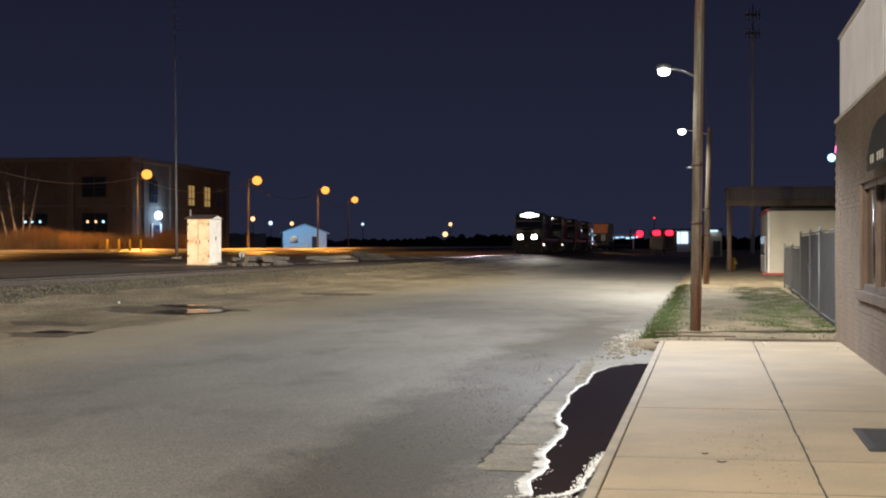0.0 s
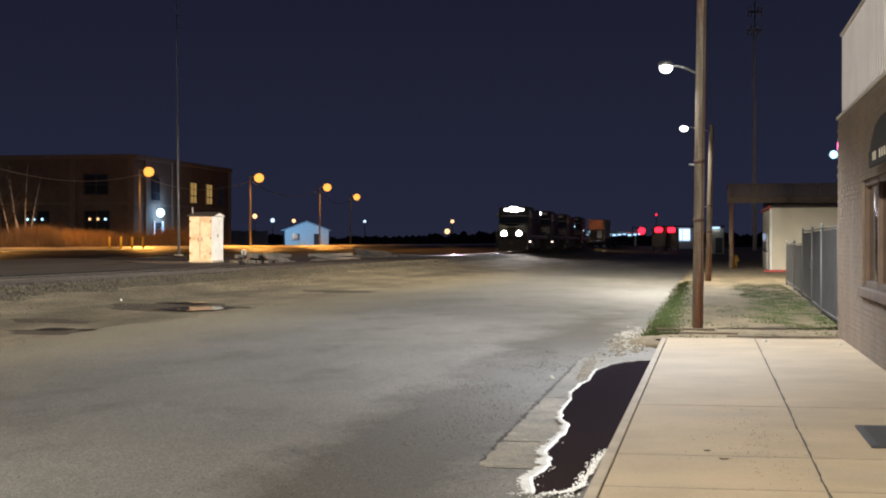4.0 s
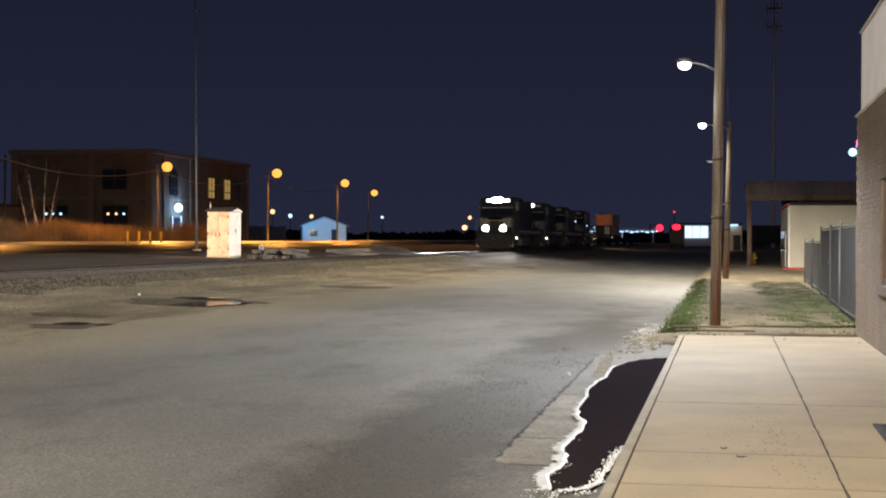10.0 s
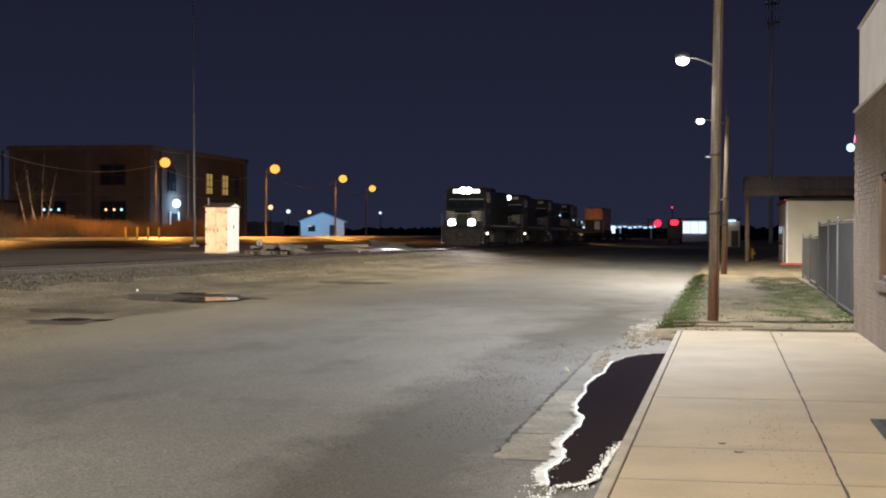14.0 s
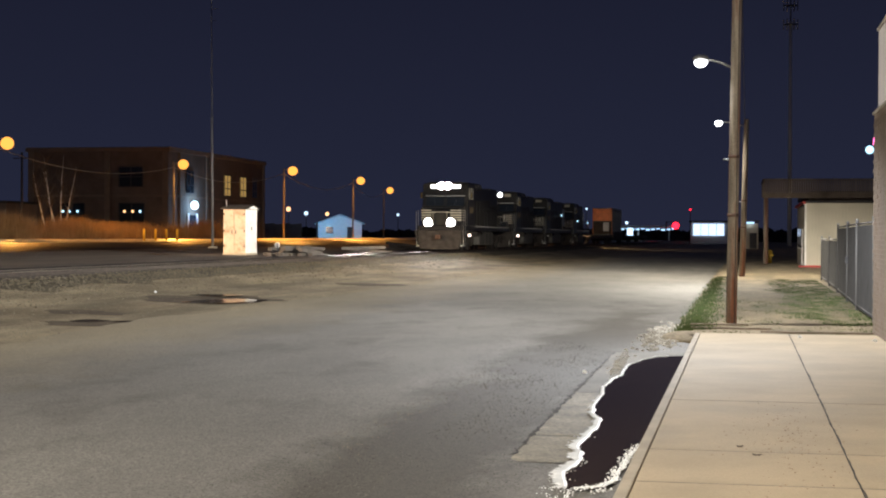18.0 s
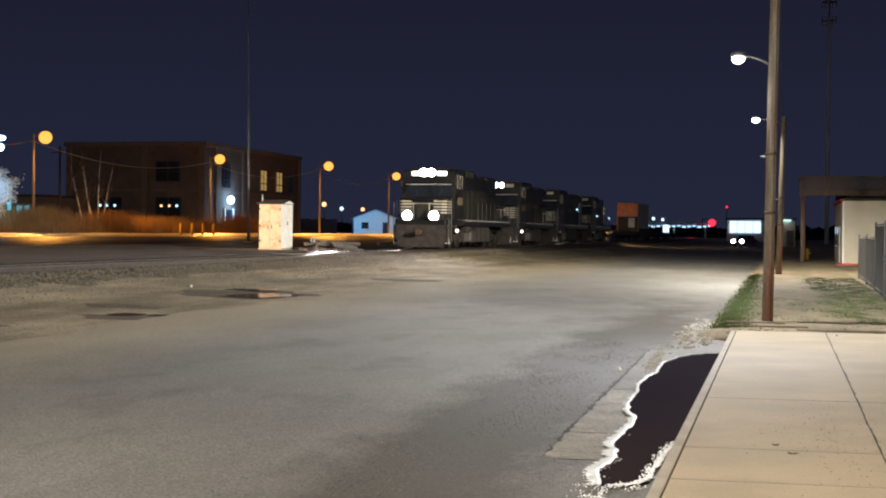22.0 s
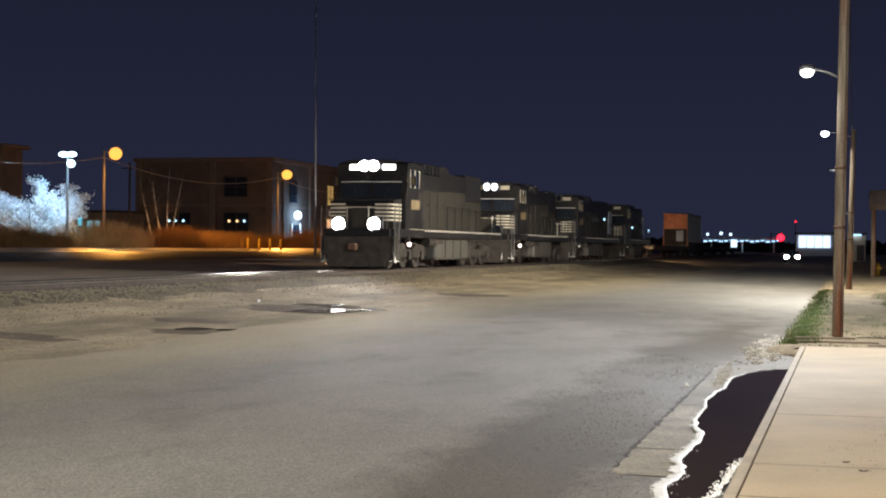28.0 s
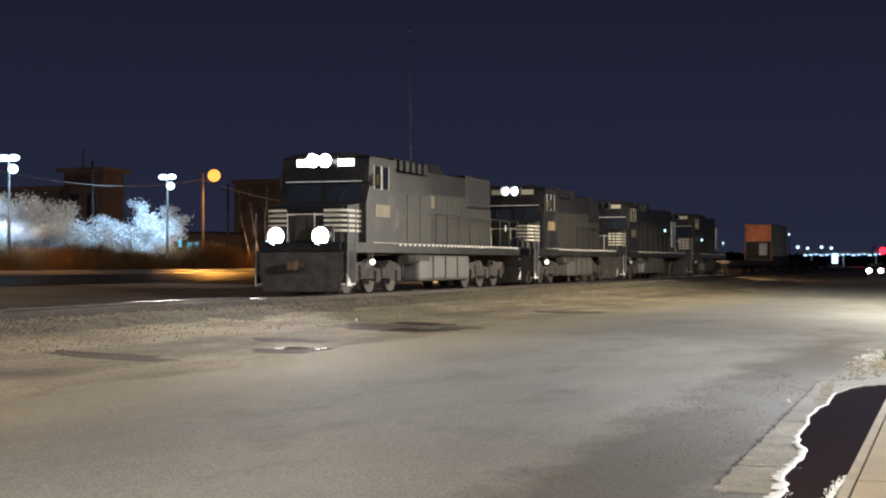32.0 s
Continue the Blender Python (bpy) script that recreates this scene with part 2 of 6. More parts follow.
M = {
    "dirt": mat("wet_gravelly_dirt", (0.285, 0.232, 0.146), 0.85, 0, 0.25, 0.55, 20, 0.4, 0.015, (0.15, 0.112, 0.066), (0.48, 0.70), stretch=(1, 0.35, 1)),
    "asphalt": mat("worn_asphalt", (0.190, 0.178, 0.157), 0.78, 0, 0.12, 0.45, 90, 0.4, 0.006, (0.085, 0.076, 0.062), (0.52, 0.80), grain=0.30, stretch=(1, 0.5, 1), band=(-2.4, 1.2, 0.52, 13.0, 22.0), second_scale=0.9, spill=(-11.0, -6.5, (0.27, 0.225, 0.15))),
    "wet_asphalt": mat("dark_wet_asphalt", (0.014, 0.0135, 0.0155), 0.5, 0, 0.25, 0.2, 30, 0.3, 0.01, (0.022, 0.02, 0.019), (0.45, 0.6)),
    "ballast": mat("ballast", (0.105, 0.086, 0.056), 0.9, 0, 0.35, 1.2, 26, 0.5, 0.03, (0.06, 0.05, 0.036), (0.48, 0.7), spill=(-14.6, -17.0, (0.20, 0.165, 0.104))),
    "verge": mat("trodden_soil", (0.225, 0.175, 0.104), 0.95, 0, 0.25, 1.2, 30, 0.5, 0.02, (0.14, 0.12, 0.07), (0.52, 0.66), stretch=(1, 0.3, 1)),
    "concrete": mat("broomed_concrete", (0.450, 0.355, 0.228), 0.85, 0, 0.12, 0.9, 70, 0.25, 0.004, (0.37, 0.305, 0.215), (0.5, 0.78), 0.03),
    "kerb": mat("kerb_concrete", (0.42, 0.355, 0.26), 0.85, 0, 0.15, 2.5, 60, 0.3, 0.004),
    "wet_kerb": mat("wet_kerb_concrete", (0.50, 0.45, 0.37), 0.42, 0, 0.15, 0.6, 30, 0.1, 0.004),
    "leaf_brown": mat("dead_leaf_brown", (0.055, 0.042, 0.034), 0.8, 0, 0.25, 20, 120, 0.2),
    "joint": mat("joint_dirt", (0.035, 0.03, 0.024), 0.95, 0, 0.3, 5, 50, 0.2),
    "gutter": mat("gutter_concrete", (0.275, 0.238, 0.168), 0.8, 0, 0.25, 1.5, 50, 0.3, 0.006, (0.17, 0.15, 0.115), (0.48, 0.66)),
    "water": mat("water", (0.052, 0.034, 0.024), 0.05, 0, 0.1, 1, 3, 0.02, 0.001),
    "muddy_water": mat("rippled_muddy_water", (0.06, 0.042, 0.028), 0.13, 0, 0.1, 1, 3, 0.02, 0.001),
    "foam": mat("foam", (0.72, 0.72, 0.70), 0.5, 0, 0.15, 6, 40, 0.4, 0.01),
    "wood": mat("weathered_pole_wood", (0.25, 0.21, 0.16), 0.9, 0, 0.3, 6.0, 25, 0.6, 0.01, (0.19, 0.075, 0.04), (0.46, 0.60), stretch=(1, 1, 0.08), grain=0.6),
    "timber": mat("stained_timber", (0.16, 0.12, 0.085), 0.85, 0, 0.25, 2.0, 20, 0.4, 0.01, None, (0, 1), 0.2),
    "steel": mat("galvanised_steel", (0.38, 0.39, 0.40), 0.45, 0.8, 0.15, 4, 60, 0.1),
    "rail": mat("polished_rail", (0.36, 0.35, 0.34), 0.17, 1.0, 0.1, 2, 30, 0.05),
    "rust": mat("rusty_steel", (0.10, 0.055, 0.035), 0.8, 0.3, 0.3, 4, 40, 0.4),
    "post_steel": mat("dull_galvanised_post", (0.145, 0.142, 0.14), 0.7, 0.1, 0.15, 4, 60, 0.1),
    "rubble": mat("pale_rubble", (0.42, 0.39, 0.33), 0.9, 0, 0.3, 5, 30, 0.2, 0.01),
    "mud": mat("wet_mud", (0.095, 0.070, 0.045), 0.9, 0, 0.3, 2, 20, 0.3, 0.006),
    "wheel": mat("grimy_wheel", (0.045, 0.037, 0.032), 0.7, 0.3, 0.3, 4, 40, 0.3),
    "rail_rust": mat("dark_rusty_rail", (0.055, 0.040, 0.032), 0.8, 0.2, 0.3, 4, 40, 0.3),
    "gutter_worn": mat("worn_gutter_concrete", (0.17, 0.155, 0.125), 0.85, 0, 0.25, 1.5, 50, 0.3, 0.006, (0.11, 0.1, 0.078), (0.45, 0.62), stretch=(1, 0.35, 1)),
    "pole_grey": mat("weathered_grey_pole", (0.22, 0.19, 0.15), 0.9, 0, 0.25, 3, 25, 0.4, 0.01, stretch=(1, 1, 0.1)),
    # wet ground, its colour darkened where lamplight doesn't reach
    "unlit_ground": mat("wet_unlit_ground", (0.075, 0.055, 0.042), 0.8, 0, 0.35, 0.5, 14, 0.5, 0.02, (0.13, 0.095, 0.068), (0.5, 0.68), stretch=(1, 0.2, 1)),
    "tie": mat("creosoted_tie", (0.055, 0.045, 0.038), 0.9, 0, 0.35, 3, 30, 0.6, 0.02, None, (0, 1), 0.3),
    "brick": mat("tan_brick", (0.200, 0.148, 0.104), 0.9, 0, 0.17, 0.9, 60, 0.3, 0.004, (0.165, 0.122, 0.086), (0.45, 0.7), 0.10, stretch=(1, 1, 0.35)),
    "brick_piece": mat("tan_brick_piece", (0.200, 0.148, 0.104), 0.9, 0, 0.17, 0.9, 60, 0.3, 0.004, (0.165, 0.122, 0.086), (0.45, 0.7), 0.10, stretch=(1, 1, 0.35)),
    "mortar": mat("mortar", (0.22, 0.172, 0.125), 0.95, 0, 0.15, 3, 60, 0.3),
    "white_metal": mat("white_metal_cladding", (0.40, 0.375, 0.37), 0.5, 0.1, 0.08, 1.5, 30, 0.1),
    "white_paint": mat("white_paint", (0.75, 0.74, 0.70), 0.6, 0, 0.08, 3, 40, 0.1),
    "beige": mat("beige_siding", (0.52, 0.48, 0.38), 0.7, 0, 0.08, 1.2, 30, 0.1),
    "red": mat("red_trim", (0.42, 0.04, 0.03), 0.55, 0, 0.12, 3, 30, 0.1),
    "rubber": mat("black_rubber", (0.022, 0.022, 0.024), 0.75, 0, 0.25, 8, 80, 0.5),
    "glass": mat("dark_glass", (0.02, 0.025, 0.035), 0.06, 0, 0.1, 1, 3, 0.0),
    "frame_wood": mat("brown_frame", (0.13, 0.082, 0.052), 0.7, 0, 0.2, 4, 40, 0.2),
    "canvas": mat("black_canvas", (0.02, 0.02, 0.022), 0.8, 0, 0.2, 6, 60, 0.2),
    "yellow": mat("yellow_paint", (0.62, 0.40, 0.04), 0.55, 0, 0.12, 4, 40, 0.1),
    "loco_black": mat("black_locomotive_paint", (0.014, 0.0135, 0.015), 0.42, 0, 0.3, 1.5, 30, 0.05, 0.004, (0.045, 0.04, 0.034), (0.5, 0.7)),
    "loco_grey": mat("dusty_grey_panel", (0.036, 0.033, 0.027), 0.55, 0, 0.2, 1.5, 30, 0.08, 0.004, (0.028, 0.026, 0.023), (0.48, 0.7)),
    "loco_under": mat("grimy_underframe", (0.050, 0.043, 0.038), 0.8, 0.2, 0.35, 3, 30, 0.4, 0.01),
    "stripe": mat("white_stripe", (0.55, 0.50, 0.39), 0.5, 0, 0.1, 4, 30, 0.05),
    "container_o": mat("orange_container", (0.55, 0.17, 0.06), 0.55, 0.1, 0.2, 1.2, 30, 0.15, 0.005, (0.28, 0.09, 0.04), (0.5, 0.7)),
    "container_g": mat("silver_container", (0.11, 0.12, 0.135), 0.45, 0.3, 0.15, 1.2, 30, 0.1),
    "case_paint": mat("weathered_case_paint", (0.64, 0.48, 0.35), 0.6, 0, 0.12, 2.5, 30, 0.15, 0.004, (0.34, 0.19, 0.09), (0.5, 0.7)),
    # case paint lightened for the train's headlamps, with rusty stains
    "case_lit_side": mat("lit_case_side_paint", (0.84, 0.82, 0.78), 0.55, 0, 0.1, 2.5, 30, 0.1, 0.004, (0.45, 0.33, 0.24), (0.58, 0.75)),
    "roof_dark": mat("dark_roof", (0.04, 0.035, 0.033), 0.8, 0, 0.2, 3, 30, 0.2),
    "far_brick": mat("far_brick", (0.125, 0.094, 0.082), 0.9, 0, 0.15, 0.6, 12, 0.2, 0.01, (0.09, 0.07, 0.06), (0.45, 0.65)),
    "fence_blue": mat("dark_blue_boards", (0.07, 0.09, 0.14), 0.8, 0, 0.2, 1, 10, 0.1),
    "far_stone": mat("far_stone", (0.15, 0.115, 0.095), 0.9, 0, 0.12, 1, 12, 0.2),
    "leaf_crumb": mat("leaf_crumb", (0.16, 0.085, 0.045), 0.9, 0, 0.3, 6, 40, 0.2),
    "bark": mat("bark", (0.10, 0.08, 0.065), 0.9, 0, 0.3, 4, 30, 0.6, 0.02),
    "birch": mat("birch_bark", (0.45, 0.46, 0.48), 0.8, 0, 0.2, 3, 20, 0.3, 0.01, (0.08, 0.07, 0.06), (0.55, 0.62)),
    "blossom": mat("white_blossom", (0.78, 0.79, 0.80), 0.7, 0, 0.12, 2, 10, 0.0),
    "hedge": mat("dry_ornamental_grass", (0.32, 0.18, 0.07), 0.85, 0, 0.35, 1.2, 12, 0.0),
    "ballast_stone": mat("ballast_stone", (0.182, 0.151, 0.100), 0.9, 0, 0.3, 5, 30, 0.2, 0.01, None, (0, 1), 0.3),
    "grass": mat("short_grass", (0.066, 0.094, 0.026), 0.9, 0, 0.3, 2, 20, 0.0, 0.01, (0.14, 0.125, 0.06), (0.58, 0.78)),
    "crumb": mat("asphalt_crumb", (0.095, 0.087, 0.073), 0.9, 0, 0.2, 8, 40, 0.2, 0.005, None, (0, 1), 1.5),
    "stone": mat("gravel_stone", (0.19, 0.16, 0.115), 0.85, 0, 0.3, 5, 30, 0.2, 0.01, None, (0, 1), 0.4),
    "dark_metal": mat("dark_metal", (0.045, 0.045, 0.05), 0.5, 0.5, 0.2, 4, 40, 0.1),
    "car_paint": mat("dark_car_paint", (0.03, 0.03, 0.035), 0.25, 0.2, 0.1, 2, 20, 0.0, coat=0.6),
    "old_tie": mat("old_grey_tie", (0.10, 0.088, 0.078), 0.9, 0, 0.3, 3, 25, 0.5, 0.015, None, (0, 1), 0.3),
    "far_wood": mat("far_wood", (0.03, 0.03, 0.03), 0.95, 0, 0.3, 0.05, 1, 0),
    "cable": mat("black_cable", (0.02, 0.02, 0.02), 0.7),
    "bare_wire": mat("weathered_wire", (0.30, 0.28, 0.25), 0.5, 0.4),
}
G = {
    "head": glow("headlamp_glow", (1.0, 0.93, 0.88), 4800.0),
    "ditch": glow("ditch_lamp_glow", (1.0, 0.92, 0.88), 60.0),
    # fill for the container end, hidden behind the last locomotive
    "rear": glow("container_fill_glow", (1.0, 0.70, 0.42), 5000.0),
    "board": glow("number_board_glow", (1.0, 0.95, 0.88), 6.0),
    "head_dim": glow("dimmed_headlamp_glow", (0.93, 0.97, 1.0), 8.0),
    "step": glow("step_lamp_glow", (1.0, 0.78, 0.68), 6.0),
    "cool": glow("street_lamp_glow", (0.95, 0.98, 1.0), 6.0),
    "sodium": glow("sodium_lamp_glow", (1.0, 0.40, 0.07), 1.7),
    "sodium_hot": glow("bright_sodium_lamp_glow", (1.0, 0.42, 0.10), 2.0),
    "strip": glow("blue_white_strip_glow", (0.42, 0.68, 1.0), 1.7),
    "ice": glow("lot_lamp_glow", (0.45, 0.78, 1.0), 2.2),
    "ice_hot": glow("bright_lot_lamp_glow", (0.62, 0.88, 1.0), 5.0),
    "red": glow("red_signal_glow", (1.0, 0.012, 0.03), 5.0),
    "white": glow("shop_light_glow", (0.55, 0.76, 1.0), 2.0),
    "front": glow("shop_front_glow", (0.55, 0.72, 1.0), 1.7),
    "window": glow("lit_window_glow", (1.0, 0.62, 0.20), 0.35),
    "cyan": glow("cyan_window_glow", (0.12, 0.62, 0.80), 0.9),
    "pink": glow("pink_neon_glow", (1.0, 0.15, 0.45), 5.0),
    "carlamp": glow("car_headlamp_glow", (1.0, 0.95, 0.88), 20.0),
    "amber": glow("small_amber_glow", (1.0, 0.55, 0.25), 2.2),
}


def weathered(m, streak, speckle, dark, light, low=0.72, high=1.28):
    """Adds long wheel-worn streaks and coarse aggregate speckle to a ground surface."""
    nt = m.node_tree
    b = nt.nodes["Principled BSDF"]
    src = b.inputs["Base Color"].links[0].from_socket
    tc = nt.nodes.new("ShaderNodeTexCoord")
    mp = nt.nodes.new("ShaderNodeMapping")
    mp.inputs["Scale"].default_value = streak
    n = nt.nodes.new("ShaderNodeTexNoise")
    n.inputs["Scale"].default_value, n.inputs["Detail"].default_value, n.inputs["Roughness"].default_value = 1.0, 7, 0.6
    nt.links.new(tc.outputs["Object"], mp.inputs[0])
    nt.links.new(mp.outputs[0], n.inputs["Vector"])
    r = nt.nodes.new("ShaderNodeMapRange")
    r.inputs["From Min"].default_value, r.inputs["From Max"].default_value = 0.3, 0.7
    r.inputs["To Min"].default_value, r.inputs["To Max"].default_value = dark, light
    nt.links.new(n.outputs["Fac"], r.inputs["Value"])
    v = nt.nodes.new("ShaderNodeTexVoronoi")
    v.inputs["Scale"].default_value = speckle
    nt.links.new(tc.outputs["Object"], v.inputs["Vector"])
    bw = nt.nodes.new("ShaderNodeRGBToBW")
    nt.links.new(v.outputs["Color"], bw.inputs[0])
    r2 = nt.nodes.new("ShaderNodeMapRange")
    r2.inputs["From Min"].default_value, r2.inputs["From Max"].default_value = 0.15, 0.85
    r2.inputs["To Min"].default_value, r2.inputs["To Max"].default_value = low, high
    nt.links.new(bw.outputs[0], r2.inputs["Value"])
    mu = nt.nodes.new("ShaderNodeMath")
    mu.operation = "MULTIPLY"
    nt.links.new(r.outputs[0], mu.inputs[0])
    nt.links.new(r2.outputs[0], mu.inputs[1])
    h = nt.nodes.new("ShaderNodeHueSaturation")
    nt.links.new(src, h.inputs["Color"])
    nt.links.new(mu.outputs[0], h.inputs["Value"])
    nt.links.new(h.outputs[0], b.inputs["Base Color"])


def by_island(m):
    """Varies the joined pieces of one mesh instead of whole objects."""
    nt = m.node_tree
    info = [n for n in nt.nodes if n.type == "OBJECT_INFO"][0]
    geo = nt.nodes.new("ShaderNodeNewGeometry")
    nt.links.new(geo.outputs["Random Per Island"], info.outputs["Random"].links[0].to_socket)


for key in ("crumb", "stone", "ballast_stone"):
    by_island(M[key])
weathered(M["asphalt"], (0.45, 0.16, 1), 75.0, 0.80, 1.16, 0.64, 1.38)
weathered(M["dirt"], (0.9, 0.22, 1), 26.0, 0.55, 1.3)
weathered(M["wood"], (16, 16, 0.45), 70.0, 0.62, 1.25, 0.8, 1.2)
weathered(M["concrete"], (0.7, 0.5, 1), 95.0, 0.94, 1.05, 0.93, 1.07)
weathered(M["gutter"], (1.2, 0.5, 1), 40.0, 0.7, 1.2)
M["water"].node_tree.nodes["Principled BSDF"].inputs["Specular IOR Level"].default_value = 0.22
for key, gloss in (("mud", 0.25), ("dirt", 0.25), ("ballast", 0.25), ("asphalt", 0.28)):
    M[key].node_tree.nodes["Principled BSDF"].inputs["Specular IOR Level"].default_value = gloss
M["wet_asphalt"].node_tree.nodes["Principled BSDF"].inputs["Specular IOR Level"].default_value = 0.04
weathered(M["verge"], (1.5, 0.25, 1), 30.0, 0.8, 1.15)

for key in ("loco_black", "loco_grey", "loco_under"):
    M[key].node_tree.nodes["Principled BSDF"].inputs["Specular IOR Level"].default_value = 0.2
# ---- building helpers ----


def box(bm, x0, x1, y0, y1, z0, z1, bevel=0.0):
    a = bmesh.ops.create_cube(bm, size=1.0)["verts"]
    for v in a:
        v.co = ((x0 + x1) / 2 + v.co.x * (x1 - x0), (y0 + y1) / 2 + v.co.y * (y1 - y0), (z0 + z1) / 2 + v.co.z * (z1 - z0))
    if bevel:
        es = list({e for v in a for e in v.link_edges})
        bmesh.ops.bevel(bm, geom=es, offset=bevel, segments=2, profile=0.5, affect="EDGES")
    return a


def tube(bm, p, q, r0, r1=None, n=12, caps=True):
    """A tapered round bar from p to q."""
    p, q = Vector(p), Vector(q)
    r1 = r0 if r1 is None else r1
    d = q - p
    turn = d.to_track_quat("Z", "Y").to_matrix()
    rings = []
    for c, r in ((p, r0), (q, r1)):
        rings.append([bm.verts.new(c + turn @ Vector((math.cos(2 * math.pi * i / n) * r, math.sin(2 * math.pi * i / n) * r, 0))) for i in range(n)])
    for i in range(n):
        bm.faces.new((rings[0][i], rings[0][(i + 1) % n], rings[1][(i + 1) % n], rings[1][i])).smooth = n > 8
    if caps:
        bm.faces.new(rings[0][::-1])
        bm.faces.new(rings[1])


def bent(bm, pts, r, n=8):
    """One round bar through all the points, mitred at each."""
    pts = [Vector(p) for p in pts]
    rings = []
    for i, p in enumerate(pts):
        turn = (pts[min(i + 1, len(pts) - 1)] - pts[max(i - 1, 0)]).to_track_quat("Z", "Y").to_matrix()
        rings.append([bm.verts.new(p + turn @ Vector((math.cos(2 * math.pi * k / n) * r, math.sin(2 * math.pi * k / n) * r, 0))) for k in range(n)])
    for a, b in zip(rings, rings[1:]):
        for k in range(n):
            bm.faces.new((a[k], a[(k + 1) % n], b[(k + 1) % n], b[k])).smooth = True
    bm.faces.new(rings[0][::-1])
    bm.faces.new(rings[-1])


def dome(bm, c, rx, ry, rz, u=14, v=9):
    a = bmesh.ops.create_uvsphere(bm, u_segments=u, v_segments=v, radius=1.0)["verts"]
    for k in a:
        k.co = (c[0] + k.co.x * rx, c[1] + k.co.y * ry, c[2] + k.co.z * rz)
    for k in a:
        for f in k.link_faces:
            f.smooth = True


def prism(bm, outline, axis, a, b):
    """An outline of (u, v) swept from a to b along axis 'x', 'y' or 'z'."""
    def at(u, v, w):
        return {"x": (w, u, v), "y": (u, w, v), "z": (u, v, w)}[axis]
    r0 = [bm.verts.new(at(u, v, a)) for u, v in outline]
    r1 = [bm.verts.new(at(u, v, b)) for u, v in outline]
    n = len(outline)
    for i in range(n):
        bm.faces.new((r0[i], r0[(i + 1) % n], r1[(i + 1) % n], r1[i]))
    bm.faces.new(r0[::-1])
    bm.faces.new(r1)
    bmesh.ops.recalc_face_normals(bm, faces=bm.faces)


def mesh_of(name, bm, material):
    me = bpy.data.meshes.new(name)
    bm.to_mesh(me)
    bm.free()
    me.materials.append(material)
    return me


def part(name, bm, material, parent, label="", at=None):
    ob = new(name, mesh_of(name, bm, material) if isinstance(bm, bmesh.types.BMesh) else bm)
    ob.parent = parent
    if at is not None:
        ob.matrix_basis = at
    return tagged(ob, label)


def bar(name, material, parent, *b, bevel=0.0, label=""):
    bm = bmesh.new()
    box(bm, *b, bevel=bevel)
    return part(name, bm, material, parent, label)


def rod(name, material, parent, p, q, r0, r1=None, n=12, label=""):
    bm = bmesh.new()
    tube(bm, p, q, r0, r1, n)
    return part(name, bm, material, parent, label)


def thing(name, label, category, m=None, group="", kind=""):
    ob = new(name)
    if m is not None:
        ob.matrix_basis = m
    return tagged(ob, label, category, group, kind)


def solid(name, bm, material, label, category="", group="", kind="", m=None):
    ob = new(name, mesh_of(name, bm, material))
    if m is not None:
        ob.matrix_basis = m
    return tagged(ob, label, category, group, kind)

# ---- ground, road, tracks ----
TRACK_X, RAIL_Z = -19.0, 0.65
PROFILE = [(-4000, 1.1), (-50.2, 1.1), (-50.0, 0.98), (-44, 0.90), (-36, 0.70), (-30, 0.60), (-24.5, 0.50), (-22.0, 0.42), (-21.2, 0.45),
           (-17.0, 0.45), (-15.9, 0.27), (-14.6, 0.13), (-12.6, 0.04), (-9, -0.02), (-5, -0.06), (-2.2, -0.13), (-0.82, -0.14), (-0.6, -0.03), (2.1, -0.02), (40, 0.0), (4000, 0.0)]


def height(x):
    for (a, p), (b, q) in zip(PROFILE, PROFILE[1:]):
        if a <= x <= b:
            return p + (q - p) * (x - a) / (b - a)
    return 0.0


def sheet(bm, xs, ys, lift=0.0, rough=0.0):
    grid = [[bm.verts.new((x, y, height(x) + lift + (rough * noise.noise((x * 0.8, y * 0.8, 0)) if rough else 0))) for x in xs] for y in ys]
    for a, b in zip(grid, grid[1:]):
        for i in range(len(xs) - 1):
            bm.faces.new((a[i], a[i + 1], b[i + 1], b[i]))


bm = bmesh.new()
xs = sorted({x for x, _ in PROFILE} | {x * 1.0 for x in range(-60, 12, 2)} | {-300, -150, -90, 80, 200, 600})
sheet(bm, xs, [-300, -60, -20, 0, 10, 20, 30, 40, 60, 80, 100, 130, 160, 200, 260, 400, 700, 1500, 4000], -0.02)
solid("ground", bm, M["dirt"], "wet brown gravelly dirt ground with puddles", "ground", kind="structure")

# asphalt road with a ragged far edge
bm = bmesh.new()
rows = []
for y in [-40 + 1.0 * i for i in range(150)] + [112, 118, 126, 136, 150, 170, 200, 250, 320, 420]:
    left = -10.6 + 0.9 * noise.noise((0, y * 0.13, 3)) + 0.35 * noise.noise((4, y * 0.6, 1))
    right = -0.80 if y < 26 else -1.1 - 0.25 * noise.noise((9, y * 0.5, 2)) - 0.15
    if y > 88:
        right = -1.1 + min(16, (y - 88) * 1.5)
    cols = [left, -9, -8, -7, -6, -5, -4, -3, -2.2, -1.6, right]
    rows.append([bm.verts.new((x, y, height(min(x, -0.83)) + 0.008)) for x in cols])
for a, b in zip(rows, rows[1:]):
    for i in range(len(a) - 1):
        bm.faces.new((a[i], a[i + 1], b[i + 1], b[i]))
solid("road", bm, M["asphalt"], "worn grey asphalt street, damp and patched", "road", kind="structure")

